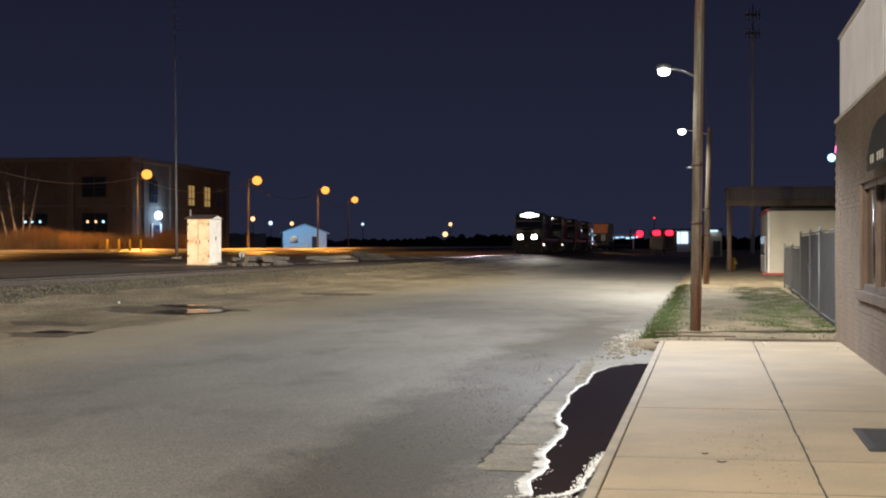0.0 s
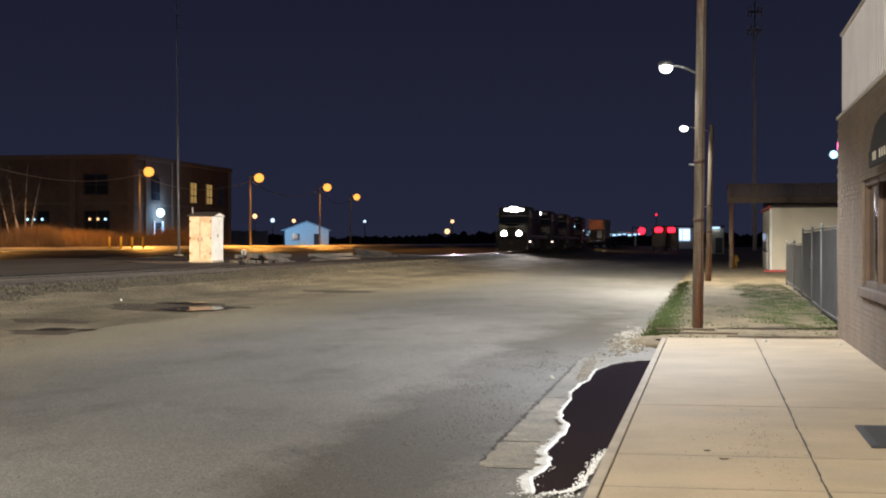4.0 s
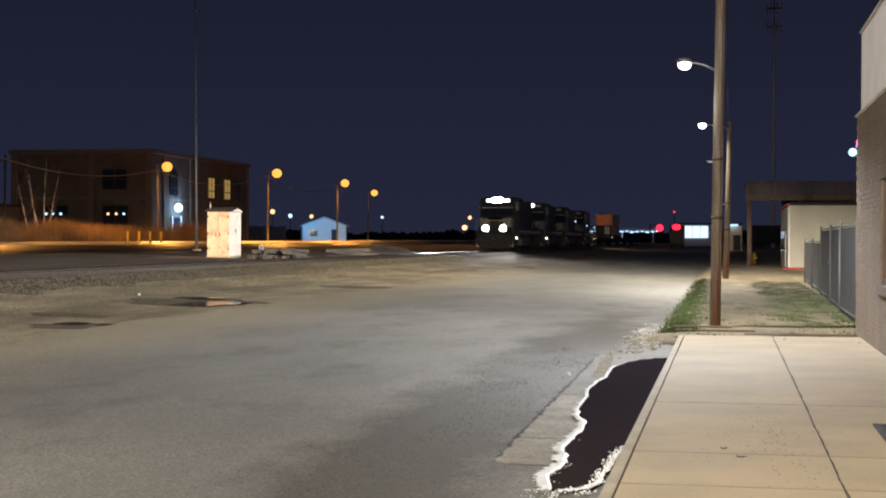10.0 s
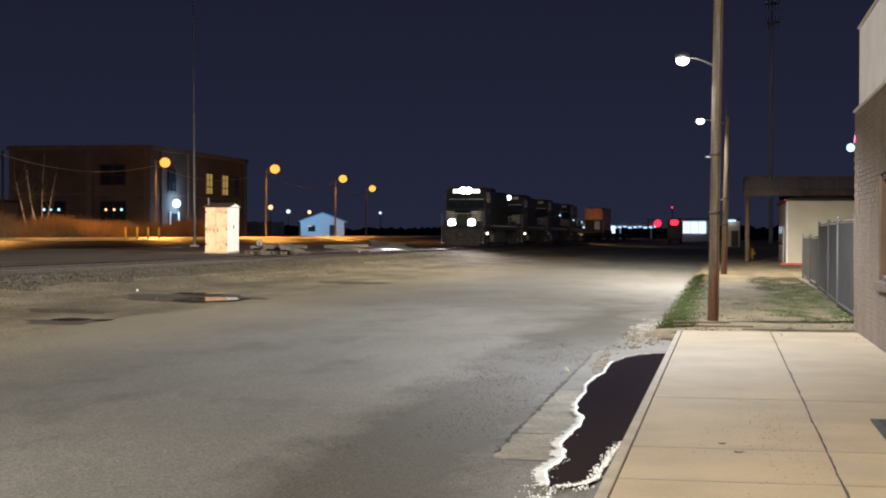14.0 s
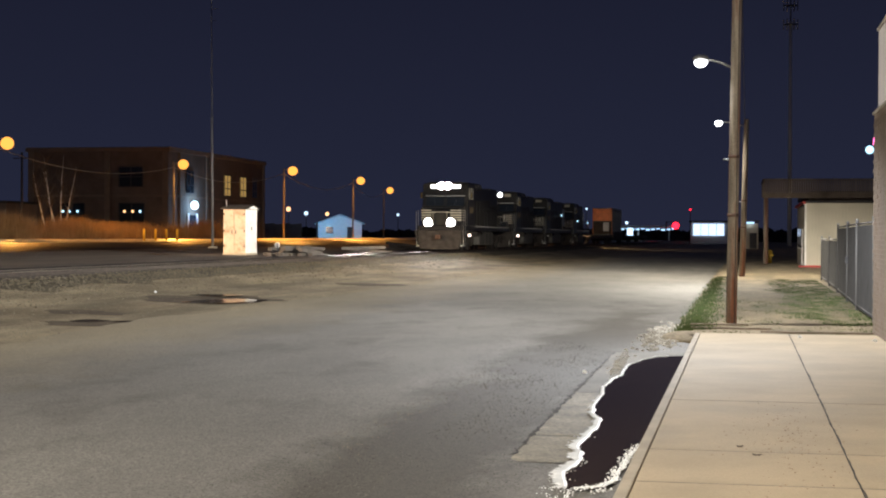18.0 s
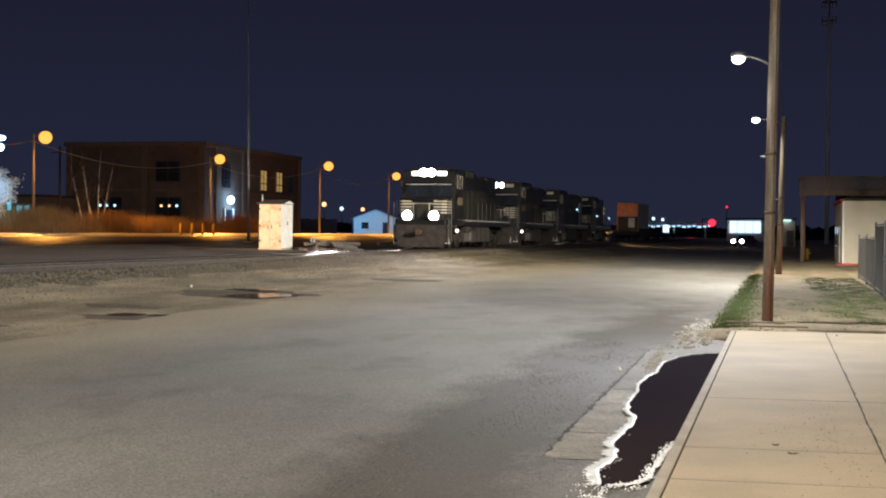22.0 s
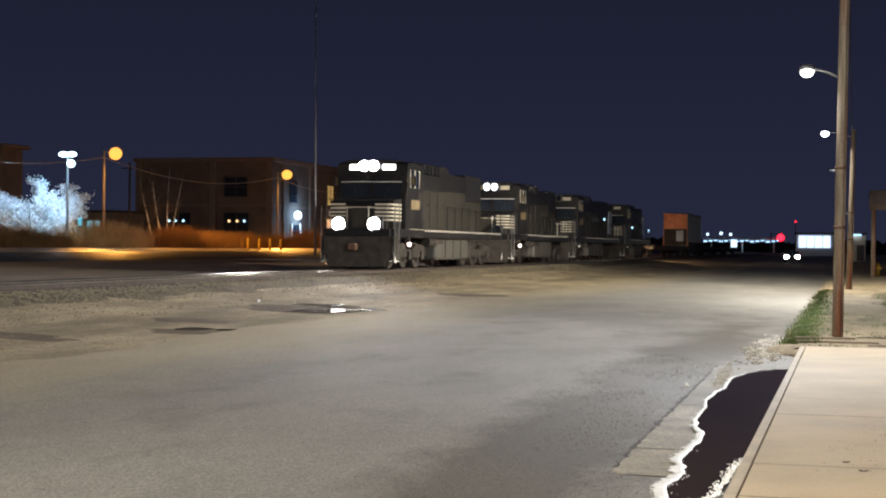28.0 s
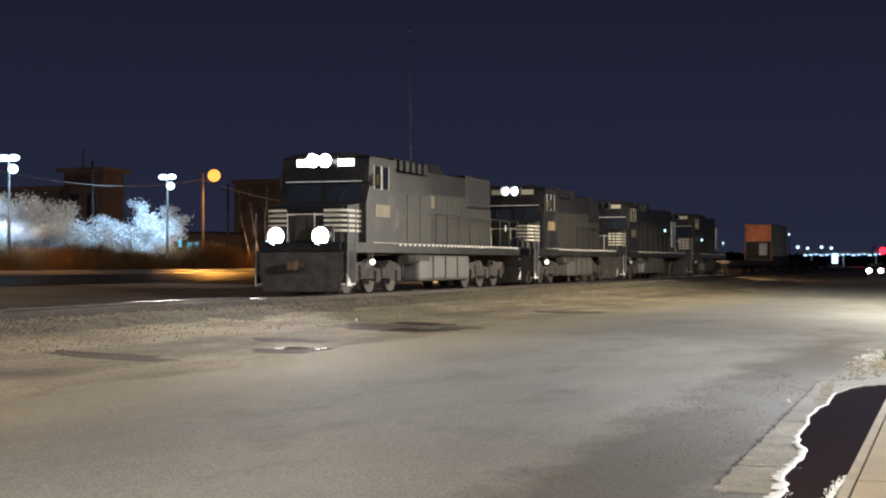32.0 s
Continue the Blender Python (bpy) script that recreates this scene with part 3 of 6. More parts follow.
# ballast bed and two rails on ties
bm = bmesh.new()
sheet(bm, [-21.65 + 0.35 * i for i in range(22)], [y * 1.2 - 10 for y in range(0, 270)], 0.01, 0.05)
for v in bm.verts:
    over = max(v.co.x + 16.5, -20.9 - v.co.x)
    if over > 0:
        v.co.z -= 0.10 * over + 0.06 * over * noise.noise((v.co.x * 1.3, v.co.y * 0.9, 6))
solid("ballast_bed", bm, M["ballast"], "grey brown crushed stone ballast under the track", "ballast", kind="structure")
track = thing("railway_track", "railway track with shiny worn rails on dark ties", "railway track", kind="structure")
for s in (-1, 1):
    bm = bmesh.new()
    o = [(-0.07, 0.0), (0.07, 0.0), (0.07, 0.02), (0.012, 0.035), (0.012, 0.12), (0.034, 0.13), (0.034, 0.136), (-0.034, 0.136), (-0.034, 0.13), (-0.012, 0.12), (-0.012, 0.035), (-0.07, 0.02)]
    prism(bm, [(TRACK_X + s * 0.753 + u, RAIL_Z - 0.165 + v) for u, v in o], "y", -12, 420)
    rail = part("rail", bm, M["rail_rust"], track, "rusty steel rail")
    bm = bmesh.new()
    o = [(0.036, 0.136), (0.036, 0.152), (0.030, 0.160), (0.019, 0.164), (0.0, 0.166), (-0.019, 0.164), (-0.030, 0.160), (-0.036, 0.152), (-0.036, 0.136)]
    prism(bm, [(TRACK_X + s * 0.753 + u, RAIL_Z - 0.165 + v) for u, v in o], "y", -12, 420)
    part("rail_head", bm, M["rail"], rail, "running surface polished bright by wheels")
bm = bmesh.new()
box(bm, -1.3, 1.3, -0.12, 0.12, -0.18, 0, 0.015)
tie_mesh = mesh_of("tie", bm, M["tie"])
for i in range(170):
    part("tie", tie_mesh, None, track, at=pose(TRACK_X + random.uniform(-.05, .05), 20 + i * 0.56, RAIL_Z - 0.167, 0, 0, random.uniform(-1, 1)))

# strip between the tracks and the far street: wet ground painted dark as unlit
bm = bmesh.new()
sheet(bm, [-36.0 + 0.72 * i for i in range(21)], [y * 2.4 - 10 for y in range(0, 170)], -0.004, 0.012)
solid("cinder_strip", bm, M["unlit_ground"], "wet ground beyond the track, painted dark as unlit", "ground", kind="structure")

# far street beyond the tracks, and its kerb
bm = bmesh.new()
sheet(bm, [-50, -48, -46, -44, -42, -40, -38, -36], [y * 5.0 - 20 for y in range(0, 90)], 0.012)
solid("far_street", bm, M["wet_asphalt"], "dark wet asphalt street beyond the tracks", "road", kind="structure")
bm = bmesh.new()
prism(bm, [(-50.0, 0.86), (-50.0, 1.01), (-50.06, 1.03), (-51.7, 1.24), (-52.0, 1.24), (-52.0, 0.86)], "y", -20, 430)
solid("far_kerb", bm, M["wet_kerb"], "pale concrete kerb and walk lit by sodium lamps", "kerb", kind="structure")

# sidewalk: kerb strip and two rows of slabs
walk_ob = thing("sidewalk", "clean beige broomed concrete sidewalk with tooled joints", "sidewalk", kind="structure")
bar("joint_bed", M["joint"], walk_ob, -0.64, 2.16, -6, 25.78, -0.2, -0.012)
kerb_run = [(-6, 0.6), (0.6, 5.1), (5.1, 10.03), (10.03, 15.14), (15.14, 25.8)]
for a, b in kerb_run:
    bar("kerb_stone", M["kerb"], walk_ob, -0.78, -0.695, a + 0.004, b - 0.004, -0.25, 0.0, bevel=0.012)
for x0, x1 in ((-0.683, 0.745), (0.757, 2.16)):
    for a, b in [(-6, 0.6), (0.6, 5.1), (5.1, 10.03), (10.03, 11.58), (11.58, 15.14), (15.14, 25.8)]:
        bar("slab", M["concrete"], walk_ob, x0, x1, a + 0.0025, b - 0.0025, -0.2, 0.0, bevel=0.003)

# verge beyond the sidewalk


def verge_z(x, y):
    return -0.03 + 0.035 * noise.noise((x * 1.7, y * 1.1, 1)) - (0.08 if x < -1 else 0)


bm = bmesh.new()
vx = [-1.15, -0.8, -0.4, 0, 0.5, 1, 1.6, 2.2, 2.8]
gr = []
for j in range(90):
    y = 25.83 + j * 0.8
    gr.append([bm.verts.new((x + (0.12 * noise.noise((x, y, 5)) if x < -1 else 0), y, verge_z(x, y))) for x in vx])
for a, b in zip(gr, gr[1:]):
    for i in range(len(vx) - 1):
        bm.faces.new((a[i], a[i + 1], b[i + 1], b[i]))
solid("verge", bm, M["verge"], "trodden sandy soil verge with thin grass", "verge", kind="structure")


# gutter pan slabs, kerb puddle and its foam rim
gut = thing("gutter", "stained concrete gutter pan beside the kerb", "gutter", kind="structure")
for a, b in ((11.55, 13.07), (13.12, 16.8), (16.85, 20.2), (20.25, 22.8)):
    bm = bmesh.new()
    n = 12
    top = []
    for i in range(n + 1):
        y = a + (b - a) * i / n
        left = -1.755 - 0.009 * (y - 11) + 0.03 * noise.noise((0, y * 2.1, 7)) + 0.5 * max(0, 11.75 - y) ** 2 * 4
        top.append((bm.verts.new((left, y, height(left) + 0.011)), bm.verts.new((-0.785, y, -0.118))))
    for p, q in zip(top, top[1:]):
        bm.faces.new((p[0], p[1], q[1], q[0]))
    part("gutter_slab", bm, M["gutter"] if a < 16 else M["gutter_worn"], gut)
BANK = [(10.2, -1.17), (10.9, -1.25), (11.45, -1.20), (11.9, -1.225), (12.3, -1.30), (13.1, -1.28), (13.6, -1.255), (14.1, -1.28), (14.7, -1.40), (15.4, -1.46), (16.4, -1.465),
        (17.2, -1.525), (18.2, -1.505), (18.8, -1.445), (19.5, -1.465), (20.2, -1.47), (21.1, -1.36), (21.7, -1.21), (21.95, -1.03), (22.05, -0.84)]
KERB_SIDE = [(10.2, -1.12), (10.42, -0.92), (10.65, -0.865), (11.0, -0.872), (11.4, -0.852), (12.0, -0.848), (12.45, -0.80), (12.9, -0.775), (22.1, -0.775)]


def along(line, y, wobble=0.0):
    for (a, p), (b, q) in zip(line, line[1:]):
        if a <= y <= b:
            k = (y - a) / (b - a)
            return p + (q - p) * k * k * (3 - 2 * k) + wobble * (noise.noise((2, y * 6, 0)) + 0.6 * noise.noise((2, y * 19, 0)))
    return line[0][1] if y < line[0][0] else line[-1][1]


def edge(y):
    return along(BANK, y, 0.016)


bm = bmesh.new()
ys = [10.2 + 11.84 * i / 260 for i in range(261)]
r = [(bm.verts.new((edge(y), y, -0.099)), bm.verts.new((max(edge(y) + 0.01, along(KERB_SIDE, y, 0.006)), y, -0.099))) for y in ys]
for p, q in zip(r, r[1:]):
    bm.faces.new((p[0], p[1], q[1], q[0]))
solid("kerb_puddle", bm, M["water"], "still dark puddle of water along the kerb", "puddle", kind="structure")


def rim(bm, path, width):
    """A lumpy low bead along a path, its width varying."""
    prev = None
    for i, (x, y, z) in enumerate(path):
        a, b = path[max(0, i - 1)], path[min(len(path) - 1, i + 1)]
        d = Vector((b[0] - a[0], b[1] - a[1], 0)).normalized()
        nrm = Vector((-d.y, d.x, 0))
        w = width(i / (len(path) - 1)) * (0.8 + 0.5 * noise.noise((x * 7, y * 7, 4)) + 0.5 * noise.noise((x * 31, y * 31, 2)) + 0.3 * noise.noise((x * 80, y * 80, 6)))
        w = max(w, 0.006)
        ring = [bm.verts.new(Vector((x, y, z)) + nrm * w * k + Vector((0, 0, h))) for k, h in ((0.9, 0.001), (0.55, 0.005 + 0.005 * noise.noise((x * 25, y * 25, 1))), (0.1, 0.007), (-0.12, 0.002))]
        if prev:
            for k in range(3):
                bm.faces.new((prev[k], prev[k + 1], ring[k + 1], ring[k]))
        prev = ring


bm = bmesh.new()
rim(bm, [(edge(10.25 + 11.7 * i / 800), 10.25 + 11.7 * i / 800, -0.097) for i in range(801)], lambda k: 0.125 - 0.085 * min(1, k * 1.7) if k < 0.88 else 0.022)
near = [(along(KERB_SIDE, 12.6 - 2.35 * i / 160, 0.006), 12.6 - 2.35 * i / 160, -0.097) for i in range(161)]
run = []
for i, p in enumerate(near + [None]):
    if p and (i > 140 or noise.noise((p[0] * 9, p[1] * 9, 11)) > -0.02):
        run.append(p)
    else:
        if len(run) > 3:
            rim(bm, run, lambda k: 0.010 + 0.10 * k * (1 - k))
        run = []
solid("foam_rim", bm, M["foam"], "white foam line along the edge of the puddle", "foam", kind="stuff")


def dead_leaf(x, y, turn, size):
    bm = bmesh.new()
    ring = [(math.cos(a) * size * (1 + 0.18 * math.sin(5 * a)), math.sin(a) * size * 0.42, 0.004 + 0.006 * math.cos(2 * a) + 0.003 * math.sin(3 * a)) for a in [2 * math.pi * i / 14 for i in range(14)]]
    top = [bm.verts.new(p) for p in ring]
    low = [bm.verts.new((p[0], p[1], p[2] - 0.003)) for p in ring]
    mid_top, mid_low = bm.verts.new((0, 0, 0.006)), bm.verts.new((0, 0, 0.002))
    for i in range(14):
        j = (i + 1) % 14
        bm.faces.new((mid_top, top[i], top[j]))
        bm.faces.new((mid_low, low[j], low[i]))
        bm.faces.new((top[i], low[i], low[j], top[j]))
    tube(bm, (size * 0.95, 0, 0.003), (size * 1.6, 0.01, 0.004), 0.0018, 0.001, 5)
    solid("dead_leaf", bm, M["leaf_brown"], "curled dark brown dead leaf on the concrete sidewalk", "leaf", "dead leaves", m=pose(x, y, 0.004, 0, 0, turn))


dead_leaf(-0.016, 11.83, 12, 0.026)
dead_leaf(0.108, 11.40, -8, 0.036)

# cracks in the asphalt


def crack(label, path, w, seed):
    bm = bmesh.new()
    prev = None
    for i, (x, y) in enumerate(path):
        k = w * max(0.08, 0.55 + 1.6 * noise.noise((x * 4, y * 4, seed)))
        q = [bm.verts.new((x - k, y, height(x) + 0.0135)), bm.verts.new((x + k, y, height(x) + 0.0135))]
        if prev:
            bm.faces.new((prev[0], prev[1], q[1], q[0]))
        prev = q
    solid("asphalt_crack", bm, M["joint"], label, "crack", "asphalt cracks", kind="structure")


def wander(x0, y0, x1, y1, amp, seed, n=60):
    return [(x0 + (x1 - x0) * i / n + amp * noise.noise((i * 0.21, seed, 0)) + amp * 0.4 * noise.noise((i * 0.9, seed, 3)), y0 + (y1 - y0) * i / n) for i in range(n + 1)]


crack("dark open crack along the gutter edge", wander(-1.775, 11.9, -1.87, 22.6, 0.05, 1.0, 220), 0.022, 1)
crack("fine dark crack wandering over the asphalt", wander(-2.6, 12, -2.3, 24, 0.25, 2.0, 160), 0.006, 2)
crack("fine dark crack wandering over the asphalt", wander(-3.6, 9, -2.6, 17, 0.3, 5.0, 160), 0.005, 3)


def pool(name, cx, cy, rx, ry, seed, label, lift=0.002, material="water"):
    bm = bmesh.new()
    z = height(cx) + lift
    n = 60
    vs = []
    for i in range(n):
        a = 2 * math.pi * i / n
        k = 1 + 0.35 * noise.noise((math.cos(a) * 1.6, math.sin(a) * 1.6, seed)) + 0.12 * noise.noise((math.cos(a) * 6, math.sin(a) * 6, seed))
        vs.append(bm.verts.new((cx + rx * k * math.cos(a), cy + ry * k * math.sin(a), z)))
    bm.faces.new(vs)
    return solid(name, bm, M[material], label, "puddle", kind="structure")


def mud_patch(cx, cy, rx, ry, seed, label):
    """A ragged wet patch that follows the ground and dips under it at its rim."""
    bm = bmesh.new()
    n, rings = 56, []
    for j in range(9):
        ring = []
        for i in range(n):
            a = 2 * math.pi * i / n
            c, q = math.cos(a), math.sin(a)
            k = (1 + 0.5 * noise.noise((c * 1.4, q * 1.4, seed)) + 0.22 * noise.noise((c * 4, q * 4, seed))) * j / 8
            x, y = cx + rx * k * c, cy + ry * k * q
            ring.append(bm.verts.new((x, y, height(x) - 0.014 - (0.012 if j == 8 else 0.0) + 0.004 * noise.noise((x * 2, y * 2, 1)))))
        rings.append(ring)
    for p, q in zip(rings[1:], rings[2:]):
        for i in range(n):
            bm.faces.new((p[i], p[(i + 1) % n], q[(i + 1) % n], q[i]))
    bm.faces.new(rings[1])
    bmesh.ops.delete(bm, geom=rings[0], context="VERTS")
    bmesh.ops.recalc_face_normals(bm, faces=bm.faces)
    return solid("mud_patch", bm, M["mud"], label, "mud", kind="structure")


mud_patch(-12.5, 35.4, 1.55, 2.1, 2.3, "dark wet mud round a puddle in the dirt")
mud_patch(-11.3, 25.7, 1.25, 0.75, 6.1, "dark wet mud streak beside the road")
pool("dirt_puddle", -11.75, 26.2, 0.36, 0.42, 7.7, "small puddle in the dirt glinting in the lamplight", -0.004, "muddy_water")
pool("dirt_puddle", -11.1, 26.3, 0.24, 0.24, 2.9, "small puddle in the dirt glinting in the lamplight", -0.004, "muddy_water")
mud_patch(-12.9, 28.6, 0.9, 0.7, 9.4, "dark wet mud streak beside the road")
mud_patch(-13.6, 22.4, 1.3, 0.7, 4.4, "dark wet mud streak beside the road")
mud_patch(-11.6, 48.0, 1.2, 1.5, 12.7, "dark wet mud streak beside the road")
pool("dirt_puddle", -12.2, 34.6, 1.05, 1.15, 3.3, "shallow puddle in the dirt mirroring the lamps", 0.002, "muddy_water")
pool("dirt_puddle", -13.3, 37.0, 0.9, 0.5, 8.1, "shallow puddle in the dirt mirroring the lamps", 0.002, "muddy_water")
pool("cinder_puddle", -34.4, 90.5, 0.7, 2.4, 5.5, "long shallow puddle beyond the track", 0.012, "muddy_water")
pool("cinder_puddle", -29.5, 74.0, 0.5, 1.2, 8.5, "long shallow puddle beyond the track", 0.012, "muddy_water")
pool("far_street_puddle", -47.6, 112.0, 1.1, 5.0, 1.0, "long shallow puddle on the far street")
pool("far_street_puddle", -47.8, 152.0, 1.0, 5.0, 2.0, "long shallow puddle on the far street")

M["joint_grey"] = mat("joint_grey", (0.17, 0.145, 0.11), 0.95, 0, 0.3, 6, 60, 0.2)
# loose stone: ballast shoulder, kerb-end rubble, scattered grit


def stones(name, label, count, place, smallest, largest, material):
    me = bpy.data.meshes.new(name)
    verts, faces = [], []
    base = [(-1, -1, -.4), (1, -1, -.4), (1, 1, -.4), (-1, 1, -.4), (-.6, -.7, .6), (.7, -.5, .7), (.5, .7, .5), (-.7, .6, .65)]
    fs = [(0, 1, 5, 4), (1, 2, 6, 5), (2, 3, 7, 6), (3, 0, 4, 7), (4, 5, 6, 7)]
    for _ in range(count):
        x, y, z = place()
        s = random.uniform(smallest, largest)
        turn = Euler((random.uniform(-.4, .4), random.uniform(-.4, .4), random.uniform(0, 6.3))).to_matrix()
        k = len(verts)
        for b in base:
            v = turn @ Vector((b[0] * s * random.uniform(.6, 1.2), b[1] * s * random.uniform(.6, 1.2), b[2] * s))
            verts.append((x + v.x, y + v.y, z + v.z))
        faces += [tuple(k + i for i in f) for f in fs]
    me.from_pydata(verts, [], faces)
    me.materials.append(material)
    return tagged(new(name, me), label, "gravel", kind="stuff")


def on_ballast():
    x = random.choice((-17.2 + abs(random.gauss(0, 1.25)), random.uniform(-21.3, -16.6)))
    y = 22 + 75 * random.random() ** 1.6
    return x, y, height(x) + (0.04 if x < -15.2 else 0.0)


def at_kerb_end():
    return random.gauss(-1.36, 0.16), random.gauss(26.9, 1.5), -0.122


def grit():
    x = -10 * random.random() ** 0.9 - 1.1
    return x, 9 + 40 * random.random() ** 1.8, height(x) + 0.010


def on_dirt():
    x = random.uniform(-16, -10)
    return x, 20 + 50 * random.random() ** 1.5, height(x) - 0.015


stones("ballast_stone", "grey brown crushed ballast stones on the track shoulder", 13000, on_ballast, 0.010, 0.024, M["ballast_stone"])
stones("kerb_rubble", "pale broken rubble at the end of the kerb", 520, at_kerb_end, 0.010, 0.042, M["rubble"])
stones("road_grit", "loose grit scattered over the asphalt", 5000, grit, 0.0012, 0.004, M["crumb"])


def foam_fleck():
    y = 9.75 + 3.2 * random.random() ** 1.7
    if random.random() < 0.45:
        return along(KERB_SIDE, y) + abs(random.gauss(0, 0.03)) - 0.02, y, -0.098
    if random.random() < 0.4:
        return random.uniform(-1.35, -0.85), 10.3 - abs(random.gauss(0, 0.1)), -0.098
    return edge(y) + random.gauss(-0.03, 0.05), y, -0.098


def wet_smear():
    y = random.gauss(20.6, 1.0)
    return random.gauss(-1.62 - 0.03 * (y - 20.6), 0.045), y, -0.117


def foam_lace():
    p = random.choice(near)
    return p[0] - abs(random.gauss(0, 0.035)) + 0.012, p[1] + random.gauss(0, 0.05), -0.097


stones("foam_lace", "lacy broken white foam at the near end of the puddle", 640, foam_lace, 0.002, 0.0065, M["foam"])
stones("foam_flecks", "flecks of white foam drifting on the puddle", 380, foam_fleck, 0.002, 0.006, M["foam"])
stones("dried_foam", "pale dried foam on the gutter beside the puddle", 420, wet_smear, 0.003, 0.011, M["rubble"])


def broken_edge():
    while True:
        x, y = random.gauss(-2.5, 0.5), 9.2 + 15.5 * random.random() ** 1.2
        if noise.noise((x * 1.6, y * 0.7, 5)) + random.uniform(-0.35, 0.35) > 0.0:
            return x, y, height(x) + 0.008


def pale_edge():
    y = 11 + 9 * random.random()
    x = -3.12 + 0.35 * noise.noise((y * 0.5, 3, 1)) + random.gauss(0, 0.13)
    return x, y, height(x) + 0.009


stones("broken_asphalt", "loose dark crumbs of broken asphalt beside the gutter", 5200, broken_edge, 0.002, 0.007, M["crumb"])
stones("pale_grit", "pale grit washed up along the broken asphalt", 260, pale_edge, 0.002, 0.008, M["stone"])
stones("dirt_gravel", "small gravel pressed into the brown dirt", 2000, on_dirt, 0.005, 0.014, M["stone"])


def walk_debris():
    return random.gauss(0.35, 0.22), random.gauss(12.3, 1.3), 0.001


stones("dry_leaf_crumbs", "brown leaf crumbs and mulch on the sidewalk", 240, walk_debris, 0.002, 0.006, M["leaf_crumb"])

bm = bmesh.new()
dome(bm, (-0.98, 26.4, -0.15), 0.42, 1.1, 0.13)
solid("soil_heap", bm, M["verge"], "low heap of soil and rubble at the kerb end", "soil", kind="structure")

# tooled cross joints of the sidewalk
for y in (5.1, 10.03, 11.58, 15.14):
    for x0, x1 in ((-0.678, 0.74), (0.76, 2.15)):
        bm = bmesh.new()
        box(bm, x0, x1, y - 0.009, y + 0.009, -0.02, 0.0022)
        solid("cross_joint", bm, M["joint_grey"], "shallow dark tooled joint across the sidewalk", "joint", "sidewalk joints", kind="structure")

# wandering crack over the long joint of the sidewalk
bm = bmesh.new()
prev = None
for i in range(420):
    y = 5.5 + i * 0.0484
    x = 0.752 + 0.022 * noise.noise((y * 0.7, 1, 0)) + 0.010 * noise.noise((y * 3.1, 2, 0))
    w = max(0.0015, 0.005 + 0.004 * noise.noise((y * 2.3, 5, 0)))
    q = [bm.verts.new((x - w, y, 0.003)), bm.verts.new((x + w, y, 0.003))]
    if prev:
        bm.faces.new((prev[0], prev[1], q[1], q[0]))
    prev = q
solid("sidewalk_crack", bm, M["joint"], "dark wandering crack along the sidewalk joint", "crack", kind="structure")

# litter: bright scraps
for x, y in ((-1.95, 19.2), (-14.6, 36.5), (0.9, 24.9), (2.0, 24.3)):
    bm = bmesh.new()
    bmesh.ops.create_icosphere(bm, subdivisions=2, radius=0.032)
    for v in bm.verts:
        v.co = v.co * (1 + 0.5 * noise.noise(v.co * 30)) + Vector((x, y, height(x) + 0.025 if x < -1 else 0.016))
    solid("paper_scrap", bm, M["foam"], "crumpled white paper scrap on the ground", "litter", "paper scraps")


def blades(name, label, count, place, h0, h1, width, material, lean=0.35):
    me = bpy.data.meshes.new(name)
    verts, faces = [], []
    for _ in range(count):
        x, y, z, f = place()
        h = random.uniform(h0, h1) * f
        a, l = random.uniform(0, 6.283), random.uniform(0, lean) * h
        b = random.uniform(0, 6.283)
        wx, wy = math.cos(a) * width, math.sin(a) * width
        k = len(verts)
        mx, my = x + math.cos(b) * l * 0.35, y + math.sin(b) * l * 0.35
        verts += [(x - wx, y - wy, z), (x + wx, y + wy, z), (mx + wx * 0.7, my + wy * 0.7, z + h * 0.6), (mx - wx * 0.7, my - wy * 0.7, z + h * 0.6), (x + math.cos(b) * l, y + math.sin(b) * l, z + h)]
        faces += [(k, k + 1, k + 2, k + 3), (k + 3, k + 2, k + 4)]
    me.from_pydata(verts, [], faces)
    me.materials.append(material)
    return tagged(new(name, me), label, "grass", kind="stuff")


def kerb_grass():
    y = 27.2 + 36 * random.random() ** 1.5
    x = random.gauss(-0.84, 0.19)
    return x, y, verge_z(max(x, -0.99), y) - 0.02 - 0.3 * max(0, -1.0 - x), 1.0


def patch_grass():
    while True:
        x, y = random.uniform(0.2, 2.7), 28.0 + 32 * random.random() ** 1.2
        path = 1.35 + 0.55 * noise.noise((y * 0.22, 7, 2))
        if noise.noise((x * 1.3, y * 0.4, 11)) + random.uniform(-0.5, 0.5) > -0.4 + 1.5 * max(0, path - x) + 0.35 * max(0, 31 - y):
            return x, y, verge_z(x, y) - 0.006, 1.0


def sparse_grass():
    while True:
        x, y = random.uniform(-0.9, 2.4), 26.3 + 14 * random.random() ** 1.3
        if noise.noise((x * 1.3, y * 0.5, 21)) + random.uniform(-0.3, 0.3) > 0.08:
            return x, y, verge_z(x, y) - 0.006, 0.6


blades("kerb_grass", "green grass strip along the road edge", 9000, kerb_grass, 0.02, 0.08, 0.008, M["grass"])
blades("grass_patch", "patchy green grass in front of the fence", 26000, patch_grass, 0.010, 0.036, 0.006, M["grass"])
blades("grass_tufts", "thin trampled grass at the end of the sidewalk", 3200, sparse_grass, 0.02, 0.06, 0.006, M["grass"])

